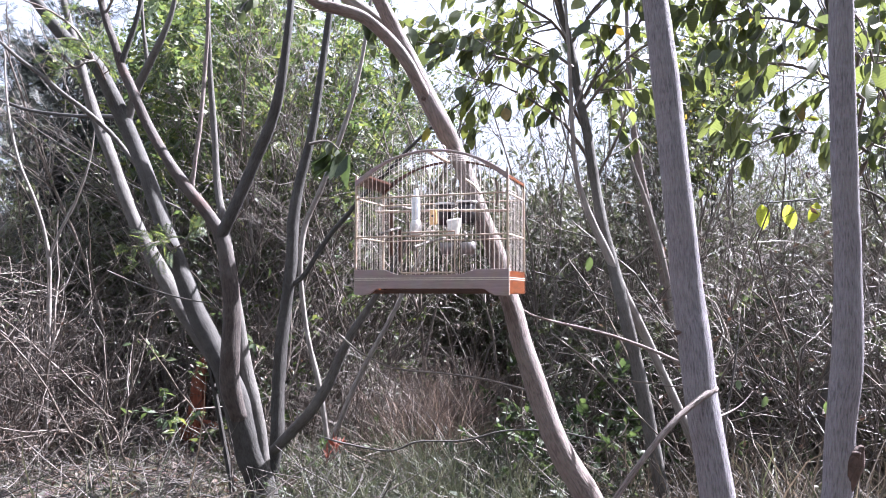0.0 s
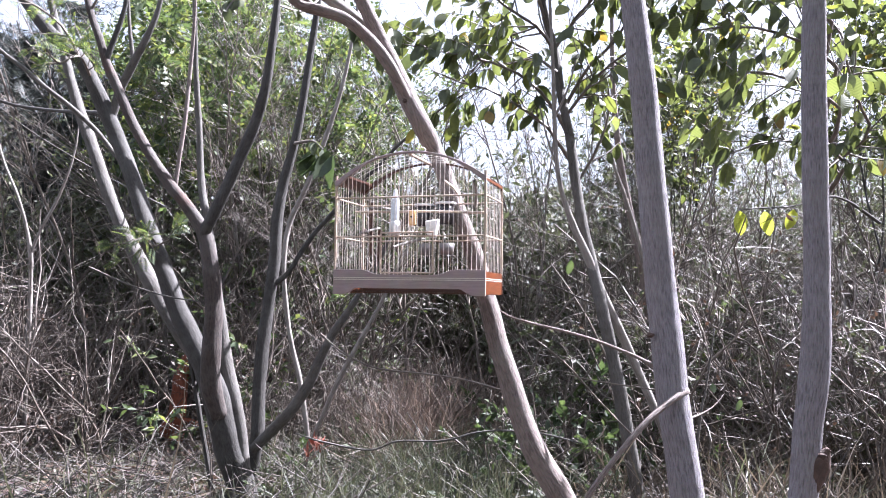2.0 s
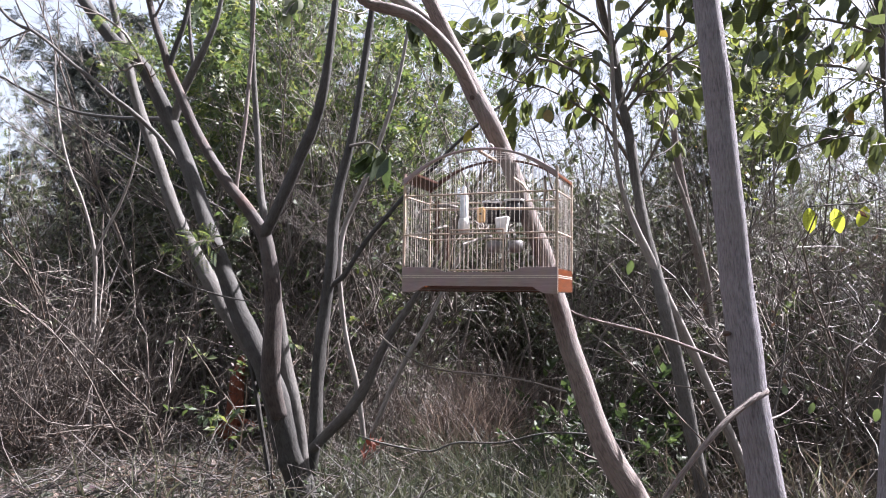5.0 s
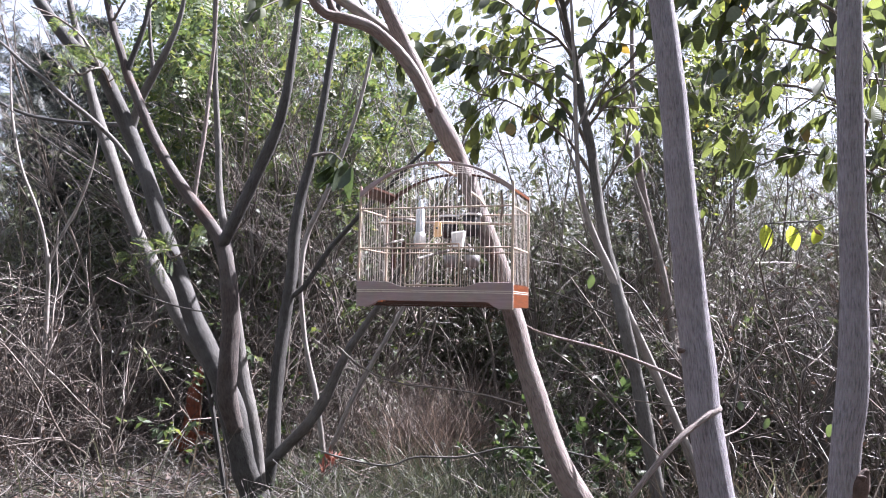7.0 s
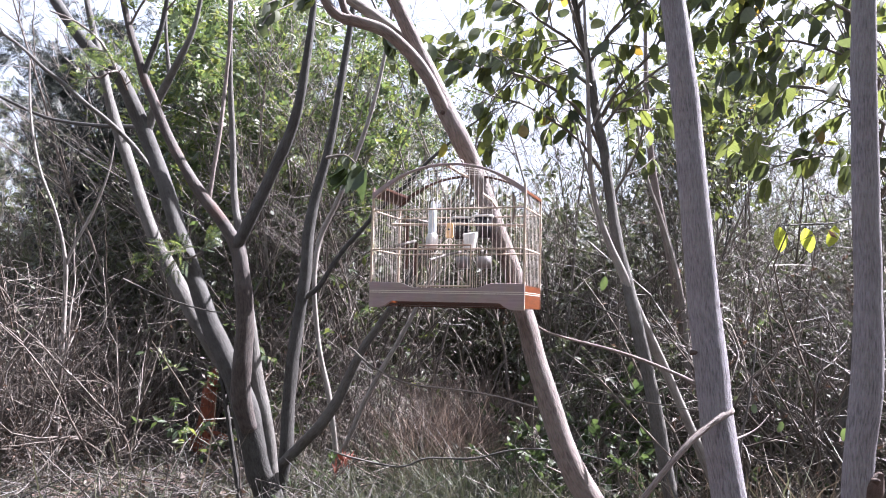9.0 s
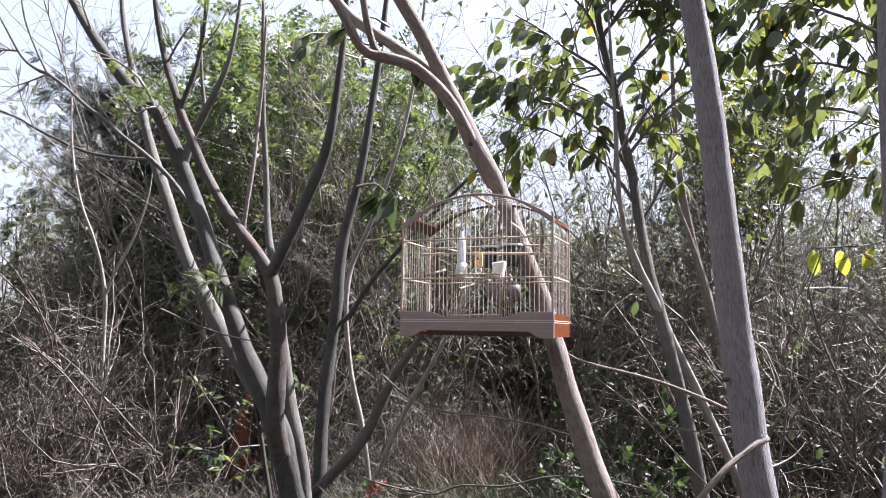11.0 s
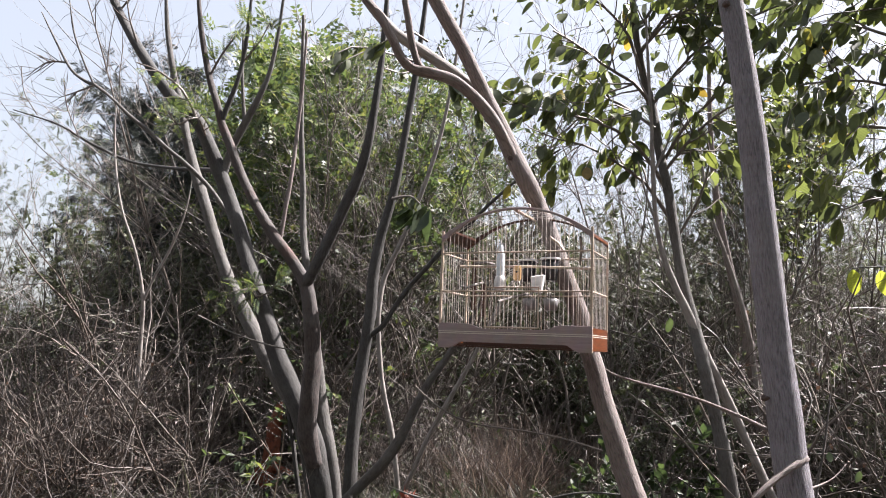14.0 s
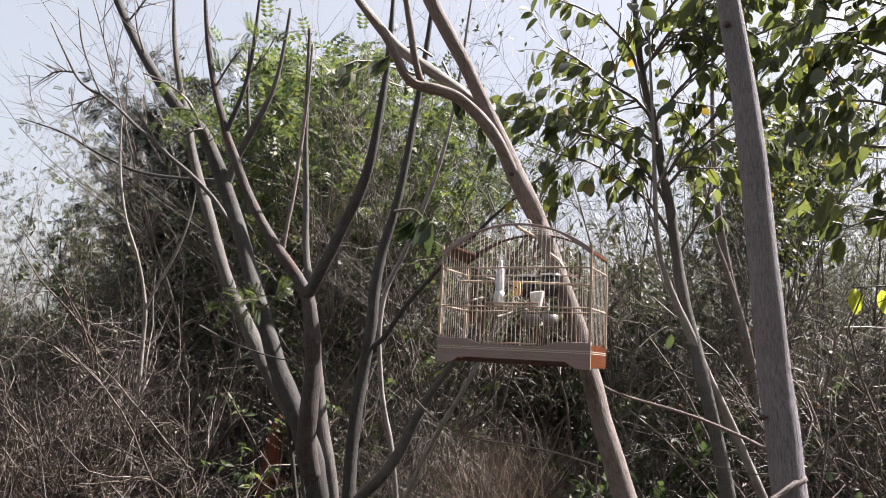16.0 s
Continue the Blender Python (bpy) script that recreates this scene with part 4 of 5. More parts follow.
# bottle, cups, block and perches
bottle = part("water_bottle", mesh_of("water_bottle", *turned([(0.0, 0.03), (0.0115, 0.03), (0.012, 0.036), (0.0115, 0.098), (0.009, 0.108), (0.0068, 0.114), (0.0065, 0.124), (0.004, 0.129), (0.0, 0.13)], 20), M_BOTTLE), cage, "clear plastic water bottle")
bottle.location = (0.178, 0.024, 0.17)
part("trough", mesh_of("trough", *turned([(0.0, 0), (0.0155, 0.0), (0.0172, 0.004), (0.0165, 0.026), (0.0135, 0.038), (0.012, 0.039), (0.0, 0.039)], 20), M_WHITE), bottle, "white plastic drinking trough")
cup = bpart("white_cup", sawn([(-0.012, 0), (0.009, -0.002), (0.019, 0.05), (-0.02, 0.045)], 0, 0.026, 0.003), M_WHITE, cage, "white wedge-shaped plastic cup")
cup.location = (0.29, 0.014, 0.162)
block = bpart("wooden_block", box(-0.011, -0.006, 0, 0.011, 0.006, 0.042, 0.003), M_BLOCK, cage, "light wooden block with a hole")
block.location = (0.222, 0.045, 0.198)
part("hole", mesh_of("hole", *turned([(0.0, 0), (0.003, 0.0), (0.003, 0.002), (0.0, 0.002)], 10), M_BLACK), block, "dark drilled hole").matrix_basis = pose(0, -0.0062, 0.024, 90)
rod("ring", [(0.222 + 0.008 * math.sin(a), 0.045, 0.188 + 0.009 * math.cos(a)) for a in np.linspace(0, 2 * math.pi, 14)], 0.0017, M_WIRE, cage, "bent wire ring", 6)
for x, z, y in ((0.216, 0.206, 0.165), (0.284, 0.21, 0.165)):
    pot = part("feed_pot", mesh_of("feed_pot", *turned([(0.0, 0), (0.02, 0.0), (0.026, 0.062), (0.024, 0.062), (0.018, 0.004), (0.0, 0.004)], 20), M_BLACK), cage, "black plastic feed pot")
    pot.location = (x, y, z)
    part("rim", mesh_of("rim", *turned([(0.0245, 0), (0.0305, 0.0), (0.0305, 0.006), (0.0245, 0.006), (0.0245, 0)], 20), M_WHITE), pot, "white rim").location = (0, 0, 0.06)
for x in (0.225, 0.288):
    pot = part("lower_pot", mesh_of("lower_pot", *turned([(0.0, 0), (0.019, 0.0), (0.024, 0.034), (0.022, 0.034), (0.017, 0.003), (0.0, 0.003)], 18), M_SMOKE), cage, "grey translucent pot")
    pot.location = (x, 0.165, 0.12)
for a, b_ in (((0.1, 0.02, 0.247), (0.1, 0.18, 0.262)), ((0.075, 0.01, 0.172), (0.06, 0.19, 0.205)), ((0.175, 0.02, 0.135), (0.21, 0.18, 0.17)), ((0.33, 0.01, 0.15), (0.27, 0.18, 0.19)), ((0.41, 0.02, 0.315), (0.37, 0.18, 0.262)), ((0.02, 0.1, 0.246), (0.43, 0.1, 0.236)), ((0.3, 0.1, 0.33), (0.345, 0.1, 0.285))):
    mid = ((a[0] + b_[0]) / 2 + 0.004, (a[1] + b_[1]) / 2, (a[2] + b_[2]) / 2 + 0.003)
    rod("perch", [a, mid, b_], 0.0038, M_PALE if a[1] != b_[1] else M_DOWEL, cage, "thin wooden perch", 8)

# ---- leaves and twigs on the near trees ----


def twig_part(name, P, R, mat, parent, sides=4, label=""):
    v, q = tubes(P - np.array(parent.location), R, sides)
    return part(name, mesh_of(name, v, q, mat), parent, label)


def twig_parts(P, R, mat, parent, sides=4):
    """Each twig a part of its own."""
    for i in range(len(P)):
        twig_part("twig", P[i:i + 1], R[i:i + 1], mat, parent, sides)


def leaf_part(name, vq, mat, parent, label=""):
    v, q = vq
    return part(name, mesh_of(name, np.asarray(v) - np.array(parent.location), q, mat), parent, label)


def line_twigs(lines, k=8):
    """Lines given by a few points, brought to k points each: P and R."""
    P, R = [], []
    for pts in lines:
        s = spline(pts, 0.02)
        idx = np.linspace(0, len(s) - 1, k).astype(int)
        P.append(s[idx, :3])
        R.append(s[idx, 3])
    return np.array(P), np.array(R)


rng = np.random.default_rng(11)
# broad-leaved boughs: long thin side twigs that fan out from the dark stem and hang with leaves
def bough(parent, lines, n_side, n_leaf, side_len, lo, hi, single, mat=M_LEAF):
    P, R = line_twigs(lines)
    twig_parts(P, R, M_STEM, parent, 6)
    P2, R2 = sprout(P, R, n_side, 0.15, 1.0, 48, side_len, 0.55, 5, 0.12, -0.03)
    twig_parts(P2, R2, M_STEM, parent, 4)
    at, tan = along(P2, n_leaf, 0.15, 1.0)
    axis = tan + rng.normal(0, 0.42, (n_leaf, 3)) - np.array([0, 0, 1.5])
    size = rng.uniform(lo, hi, n_leaf)
    # the lowest boughs carry few leaves
    bare = (at[:, 0] > 1.3) & (at[:, 0] < 1.98) & (at[:, 2] < 1.66)
    at[bare, 2] += 0.75
    rest = slice(single, None)
    leaf_part("foliage", scatter(WIDE, at[rest], axis[rest], size[rest], 0.45), mat, parent)["kind"] = "stuff"
    # the leaves that can be told apart, each its own piece on one of a few meshes
    v, q = WIDE
    shapes = []
    for i in range(5):
        w = v * np.array([rng.uniform(0.85, 1.1), 1, rng.uniform(0.5, 1.8)])
        rows = v[:, 1]
        uv = np.stack([v[:, 0] + 0.5, rows], -1)
        shapes.append(mesh_of("leaf", w, q, mat, uv))
    origin = np.array(parent.location)
    for i in range(single):
        y = Vector(axis[i]).normalized()
        z = Vector(rng.normal(0, 1, 3)) * 0.55 + Vector((0, -0.35, 0.35))
        x = y.cross(z).normalized()
        z = x.cross(y)
        ob = part("leaf", shapes[i % 5], parent)
        mat3 = Matrix((x, y, z)).transposed().to_4x4()
        ob.matrix_basis = Matrix.Translation(at[i] - origin) @ mat3 @ Matrix.Scale(size[i], 4)


bough(bigleaf, [
    [(0.752, 3.760, 1.910, 0.0118), (0.618, 3.649, 2.089, 0.0086), (0.434, 3.542, 2.201, 0.0070), (0.206, 3.440, 2.238, 0.0054), (-0.011, 3.389, 2.256, 0.0040), (-0.147, 3.338, 2.266, 0.0026)],
    [(0.786, 3.818, 1.772, 0.0119), (0.627, 3.707, 1.957, 0.0087), (0.504, 3.652, 2.031, 0.0072), (0.323, 3.548, 2.103, 0.0056), (0.156, 3.546, 2.145, 0.0042), (0.017, 3.542, 2.201, 0.0028)],
    [(0.650, 3.683, 2.363, 0.0116), (0.553, 3.579, 2.442, 0.0085), (0.406, 3.525, 2.507, 0.0070), (0.263, 3.469, 2.597, 0.0055), (0.124, 3.416, 2.657, 0.0041)],
    [(0.723, 3.749, 2.086, 0.0103), (0.818, 3.639, 2.260, 0.0086), (0.936, 3.533, 2.368, 0.0070), (0.991, 3.425, 2.495, 0.0054)],
    [(0.589, 3.624, 2.517, 0.0100), (0.490, 3.513, 2.701, 0.0070), (0.314, 3.406, 2.819, 0.0054), (0.122, 3.353, 2.874, 0.0040)],
    [(0.575, 3.618, 2.631, 0.0100), (0.713, 3.510, 2.757, 0.0070), (0.855, 3.408, 2.792, 0.0054)],
    [(0.809, 3.872, 1.690, 0.0091), (0.923, 3.860, 1.901, 0.0075), (0.983, 3.848, 2.112, 0.0060), (0.953, 3.838, 2.293, 0.0045)],
    [(0.650, 3.683, 2.363, 0.0096), (0.800, 3.560, 2.560, 0.0075), (0.960, 3.460, 2.680, 0.0058), (1.120, 3.380, 2.730, 0.0040)],
    [(0.700, 3.630, 2.000, 0.0090), (0.840, 3.540, 2.180, 0.0072), (0.980, 3.470, 2.290, 0.0056), (1.110, 3.410, 2.330, 0.0038)],
    [(0.570, 3.600, 2.600, 0.0090), (0.750, 3.500, 2.850, 0.0072), (1.000, 3.400, 2.950, 0.0056), (1.300, 3.350, 2.900, 0.0040)],
    [(0.550, 3.580, 2.720, 0.0090), (0.800, 3.550, 3.050, 0.0072), (1.100, 3.500, 3.150, 0.0056), (1.400, 3.450, 3.100, 0.0040)],
    [(0.661, 3.641, 2.231, 0.0086), (0.517, 3.732, 2.379, 0.0073), (0.410, 3.827, 2.473, 0.0060), (0.297, 3.918, 2.632, 0.0046)],
], 160, 840, 0.42, 0.065, 0.108, 285)
right_tree = thing("broad_leaved_tree", (2.45, 3.9, 0.0), "broad-leaved tree with sunlit yellow-green leaves", "tree", "broad-leaved trees")
limb("trunk", [(2.07, 4.07, -0.330, 0.0493), (2.08, 4.03, 0.278, 0.0464), (2.13, 3.94, 0.857, 0.0435), (2.12, 3.82, 1.432, 0.0401), (2.065, 3.730, 1.991, 0.0339), (1.982, 3.646, 2.479, 0.0279), (1.888, 3.565, 2.926, 0.0206), (1.794, 3.483, 3.387, 0.0135)], M_MID, right_tree, seed=71)
bough(right_tree, [
    [(2.121, 3.804, 1.632, 0.0129), (2.105, 3.567, 1.784, 0.0097), (1.857, 3.463, 1.846, 0.0081), (1.644, 3.413, 1.849, 0.0053), (1.436, 3.367, 1.772, 0.0039)],
    [(2.096, 3.769, 1.856, 0.0128), (2.078, 3.552, 2.034, 0.0097), (1.803, 3.446, 2.144, 0.0081), (1.564, 3.393, 2.182, 0.0053), (1.331, 3.346, 2.140, 0.0039)],
    [(2.065, 3.728, 2.019, 0.0127), (2.021, 3.490, 2.241, 0.0096), (1.776, 3.433, 2.360, 0.0081), (1.489, 3.332, 2.376, 0.0053), (1.233, 3.284, 2.332, 0.0039)],
    [(2.009, 3.663, 2.229, 0.0125), (1.966, 3.428, 2.441, 0.0095), (1.724, 3.370, 2.582, 0.0080), (1.462, 3.317, 2.639, 0.0053), (1.207, 3.269, 2.590, 0.0039)],
    [(1.982, 3.648, 2.451, 0.0125), (1.938, 3.413, 2.711, 0.0095), (1.670, 3.355, 2.848, 0.0080), (1.409, 3.303, 2.875, 0.0053)],
    [(2.115, 3.795, 1.775, 0.0100), (2.094, 3.361, 1.877, 0.0079), (1.921, 3.155, 1.980, 0.0062), (1.813, 3.046, 2.120, 0.0048)],
    [(1.901, 3.534, 2.603, 0.0108), (1.830, 3.303, 2.875, 0.0079), (1.570, 3.245, 3.004, 0.0065), (1.317, 3.196, 3.001, 0.0051)],
    [(1.794, 3.515, 2.819, 0.0095), (1.722, 3.395, 3.009, 0.0081), (1.397, 3.394, 3.035, 0.0068), (1.072, 3.399, 2.954, 0.0054), (0.828, 3.405, 2.846, 0.0041)],
    [(1.789, 3.606, 2.980, 0.0084), (1.715, 3.481, 3.258, 0.0070), (1.381, 3.476, 3.341, 0.0056), (1.019, 3.481, 3.257, 0.0042)],
    [(1.650, 3.616, 2.674, 0.0084), (1.620, 3.603, 2.889, 0.0072), (1.370, 3.700, 2.937, 0.0059), (1.076, 3.707, 2.820, 0.0044)],
    [(2.065, 3.721, 2.132, 0.0099), (2.281, 3.827, 2.474, 0.0091), (2.176, 4.012, 2.734, 0.0079), (1.969, 4.106, 2.839, 0.0065), (1.716, 4.210, 2.780, 0.0050)],
], 155, 820, 0.48, 0.075, 0.12, 290)
limb("twig", [(2.341, 3.684, 1.489, 0.0086), (2.105, 3.578, 1.590, 0.0070), (1.939, 3.478, 1.589, 0.0054), (1.764, 3.431, 1.537, 0.0040), (1.607, 3.381, 1.520, 0.0039), (1.463, 3.342, 1.505, 0.0026)], M_DARK, right_tree, sides=6)
# the row of three hanging leaves, sunlight painted in their colour, and single leaves low in the scrub
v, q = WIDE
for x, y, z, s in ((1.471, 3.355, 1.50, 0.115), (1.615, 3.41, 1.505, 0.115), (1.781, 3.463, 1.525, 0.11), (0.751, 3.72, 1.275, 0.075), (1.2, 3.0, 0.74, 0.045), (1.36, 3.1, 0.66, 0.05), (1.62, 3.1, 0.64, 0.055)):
    ob = part("leaf", mesh_of("leaf", v, q, M_SUNLEAF if z > 1.4 else M_LIGHTLEAF, np.stack([v[:, 0] + 0.5, v[:, 1]], -1)), right_tree, "sunlit yellow-green leaf")
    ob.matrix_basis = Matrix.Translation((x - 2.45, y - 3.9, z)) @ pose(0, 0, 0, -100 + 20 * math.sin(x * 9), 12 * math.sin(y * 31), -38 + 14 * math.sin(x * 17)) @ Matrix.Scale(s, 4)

# two lone leaves against the sky, one of them yellow
for x, y, z, s, m_, word in ((0.189, 3.691, 2.45, 0.11, M_YELLOW, "yellow withering leaf"), (0.17, 3.66, 2.7, 0.13, M_LEAF, "dull green leaf")):
    ob = part("leaf", mesh_of("leaf", v, q, m_, np.stack([v[:, 0] + 0.5, v[:, 1]], -1)), bigleaf, word)
    ob.matrix_basis = Matrix.Translation((x - 1.1, y - 3.45, z)) @ pose(0, 0, 0, -96, 10, 20) @ Matrix.Scale(s, 4)
    top = Vector((x, y, z))
    limb("twig", [(*(top + Vector((0.16, 0.02, 0.1))), 0.002), (*(top + Vector((0.06, 0.01, 0.07))), 0.0017), (*top, 0.0012)], M_STEM, bigleaf, sides=5)
# green sprigs and bare twigs on the forked tree
P, R = line_twigs([
    [(-1.941, 4.034, 2.353, 0.0095), (-1.993, 3.925, 2.508, 0.0077), (-2.121, 3.869, 2.612, 0.0061), (-2.245, 3.817, 2.653, 0.0045)], [(-1.979, 4.031, 2.416, 0.0095), (-2.024, 3.936, 2.322, 0.0062), (-2.064, 3.831, 2.412, 0.0045)],
    [(-1.884, 4.040, 2.258, 0.0079), (-1.876, 3.885, 2.338, 0.0061), (-1.889, 3.787, 2.306, 0.0045)], [(-1.724, 3.645, 2.501, 0.0072), (-1.643, 3.618, 2.631, 0.0057), (-1.557, 3.611, 2.745, 0.0043)],
    [(-1.540, 3.641, 2.582, 0.0058), (-1.443, 3.614, 2.688, 0.0043), (-1.386, 3.608, 2.802, 0.0029)], [(-1.510, 3.936, 1.453, 0.0076), (-1.442, 3.843, 1.325, 0.0060), (-1.335, 3.792, 1.352, 0.0044)],
    [(-1.430, 3.893, 1.328, 0.0060), (-1.452, 3.790, 1.381, 0.0044), (-1.491, 3.744, 1.319, 0.0029)]])
twig_parts(P, R, M_STEM, left_tree, 5)
P2, R2 = sprout(P, R, 46, 0.2, 1.0, 45, 0.18, 0.6)
twig_parts(P2, R2, M_STEM, left_tree)
leaf_part("foliage", leaves_on(P2, 220, FEATHER, 0.045, 0.085, 0.6, 0.25), M_LIGHTLEAF, left_tree, "feathery light green leaves")["kind"] = "stuff"
P, R = line_twigs([[(-2.710, 4.168, 2.645, 0.0082), (-2.808, 4.122, 2.578, 0.0049), (-2.905, 4.123, 2.546, 0.0032)], [(-2.907, 4.159, 2.792, 0.0066), (-3.038, 4.159, 2.792, 0.0049), (-3.137, 4.163, 2.727, 0.0033)], [(-2.370, 4.057, 2.827, 0.0096), (-2.424, 3.996, 3.018, 0.0063), (-2.455, 3.985, 3.208, 0.0032)], [(-2.548, 4.091, 3.097, 0.0081), (-2.418, 4.080, 3.292, 0.0065), (-2.353, 4.067, 3.519, 0.0032)], [(-3.200, 4.828, 2.484, 0.0057), (-3.313, 4.815, 2.711, 0.0057), (-3.351, 4.804, 2.900, 0.0038)], [(-3.613, 4.917, 2.686, 0.0058), (-3.729, 4.907, 2.859, 0.0039), (-3.768, 4.895, 3.052, 0.0039)]])
P3, R3 = sprout(P, R, 60, 0.1, 1.0, 40, 0.22, 0.6)
twig_parts(P, R, M_TWIG, left_tree)
twig_parts(P3, R3, M_TWIG, left_tree)
# dark hanging leaves on the slender tree and beside the cage tree
P, R = line_twigs([[(-0.552, 3.523, 2.534, 0.0070), (-0.589, 3.330, 2.402, 0.0053), (-0.674, 3.231, 2.389, 0.0038)], [(-0.484, 3.321, 2.560, 0.0066), (-0.572, 3.221, 2.568, 0.0051), (-0.714, 3.176, 2.470, 0.0038)], [(-0.419, 3.225, 2.491, 0.0064), (-0.337, 3.185, 2.319, 0.0050), (-0.307, 3.142, 2.202, 0.0037)], [(-0.317, 3.232, 2.364, 0.0051), (-0.237, 3.192, 2.194, 0.0038), (-0.181, 3.197, 2.119, 0.0025)],
                   [(-0.776, 4.208, 1.956, 0.0099), (-0.631, 3.959, 1.921, 0.0062), (-0.541, 3.764, 1.836, 0.0044)], [(-0.659, 4.208, 2.813, 0.0100), (-0.923, 3.714, 2.702, 0.0059), (-1.070, 3.523, 2.534, 0.0042)], [(-0.847, 3.520, 2.590, 0.0056), (-0.932, 3.425, 2.494, 0.0041), (-0.958, 3.379, 2.421, 0.0027)]])
twig_parts(P, R, M_STEM, mid_tree)
leaf_part("foliage", leaves_on(P, 80, WIDE, 0.06, 0.1, 0.5, 1.1, 0.45, 0.3), M_LEAF, mid_tree, "dark drooping leaves")["kind"] = "stuff"
at, tan = along(P[4:5], 13, 0.45, 1.0)
at += np.array([0.05, 0, -0.03])
leaf_part("foliage", scatter(blade(5, 0.4, 0.12, 0.25), at, np.tile((-0.38, -0.15, -1.0), (13, 1)) + rng.normal(0, 0.2, (13, 3)), rng.uniform(0.13, 0.21, 13), 0.1), M_HANGING, mid_tree, "hanging cluster of long green leaves")["kind"] = "stuff"
# loose thin twigs that cross the view
for k, pts in enumerate((
    [(-0.512, 3.618, 0.888, 0.0042), (-0.390, 3.523, 0.805, 0.0041), (-0.221, 3.427, 0.742, 0.0039), (0.016, 3.327, 0.728, 0.0038), (0.188, 3.228, 0.714, 0.0037), (0.350, 3.129, 0.683, 0.0036)],
    [(-0.676, 3.951, 0.334, 0.0033), (-0.511, 3.852, 0.310, 0.0056), (-0.269, 3.753, 0.294, 0.0054), (-0.124, 3.700, 0.350, 0.0054), (0.101, 3.649, 0.366, 0.0053), (0.319, 3.595, 0.425, 0.0052), (0.558, 3.545, 0.427, 0.0051), (0.753, 3.446, 0.401, 0.0039)],
    [(0.429, 2.915, 0.934, 0.0034), (0.575, 2.921, 0.822, 0.0034), (0.709, 2.929, 0.677, 0.0034), (0.858, 2.988, 0.533, 0.0034), (1.001, 3.045, 0.407, 0.0026)],
    [(0.435, 3.600, 1.200, 0.0031), (0.630, 3.604, 1.144, 0.0042), (0.825, 3.608, 1.061, 0.0042), (1.019, 3.611, 1.019, 0.0031)],
    [(0.654, 3.327, 0.733, 0.0028), (0.807, 3.329, 0.702, 0.0038), (0.960, 3.330, 0.682, 0.0028), (1.139, 3.331, 0.656, 0.0028)],
    [(-2.730, 4.439, 2.284, 0.0038), (-2.521, 4.449, 2.110, 0.0038), (-2.277, 4.458, 1.954, 0.0038), (-1.964, 4.468, 1.780, 0.0038), (-1.405, 3.982, 1.535, 0.0046)],
    [(-3.396, 5.661, 0.208, 0.0097), (-3.786, 5.667, 0.108, 0.0097), (-3.223, 5.654, 0.324, 0.0082), (-2.920, 5.649, 0.424, 0.0048)],
    [(-1.746, 3.800, 1.205, 0.0044), (-1.540, 3.805, 1.117, 0.0044), (-1.317, 3.759, 1.059, 0.0044), (-1.142, 3.710, 1.036, 0.0031)],
    [(-0.090, 3.020, 0.836, 0.0026), (-0.056, 3.016, 0.905, 0.0026), (0.037, 3.022, 0.812, 0.0026), (0.107, 3.028, 0.697, 0.0026)])):
    tw = thing("bare_twig", pts[0][:3], "thin bare twig crossing the thicket", "twig", "loose bare twigs")
    limb("stem", pts, M_MID if k % 2 else M_STEM, tw, sides=6, step=0.03, rough=0.1, seed=80 + k)
P, R = line_twigs([[(0.617, 3.457, 1.954, 0.0068), (0.679, 3.449, 2.089, 0.0054), (0.720, 3.439, 2.251, 0.0041)], [(0.634, 3.471, 1.711, 0.0068), (0.585, 3.463, 1.846, 0.0054), (0.544, 3.453, 2.008, 0.0041)], [(0.598, 3.436, 2.305, 0.0054), (0.544, 3.430, 2.414, 0.0041), (0.517, 3.421, 2.576, 0.0027)]])
twig_parts(P, R, M_PALE, lean_pole)
# the red-leaved seedling
red = thing("red_seedling", (-0.62, 4.42, 0.0), "small seedling with red withered leaves", "seedling")
P, R = grow(np.tile((-0.62, 4.42, 0.0), (4, 1)) + rng.normal(0, 0.03, (4, 3)) * (1, 1, 0), np.tile((0.0, 0, 1.0), (4, 1)), rng.uniform(0.15, 0.26, 4), np.full(4, 0.003), 4, 0.1, 0.1)
twig_part("stem", P, R, M_TWIG, red)
leaf_part("leaves", leaves_on(P, 26, NARROW, 0.05, 0.09, 0.6, 0.4, 0.5), M_REDLEAF, red, "red withered leaves")


rng = np.random.default_rng(21)
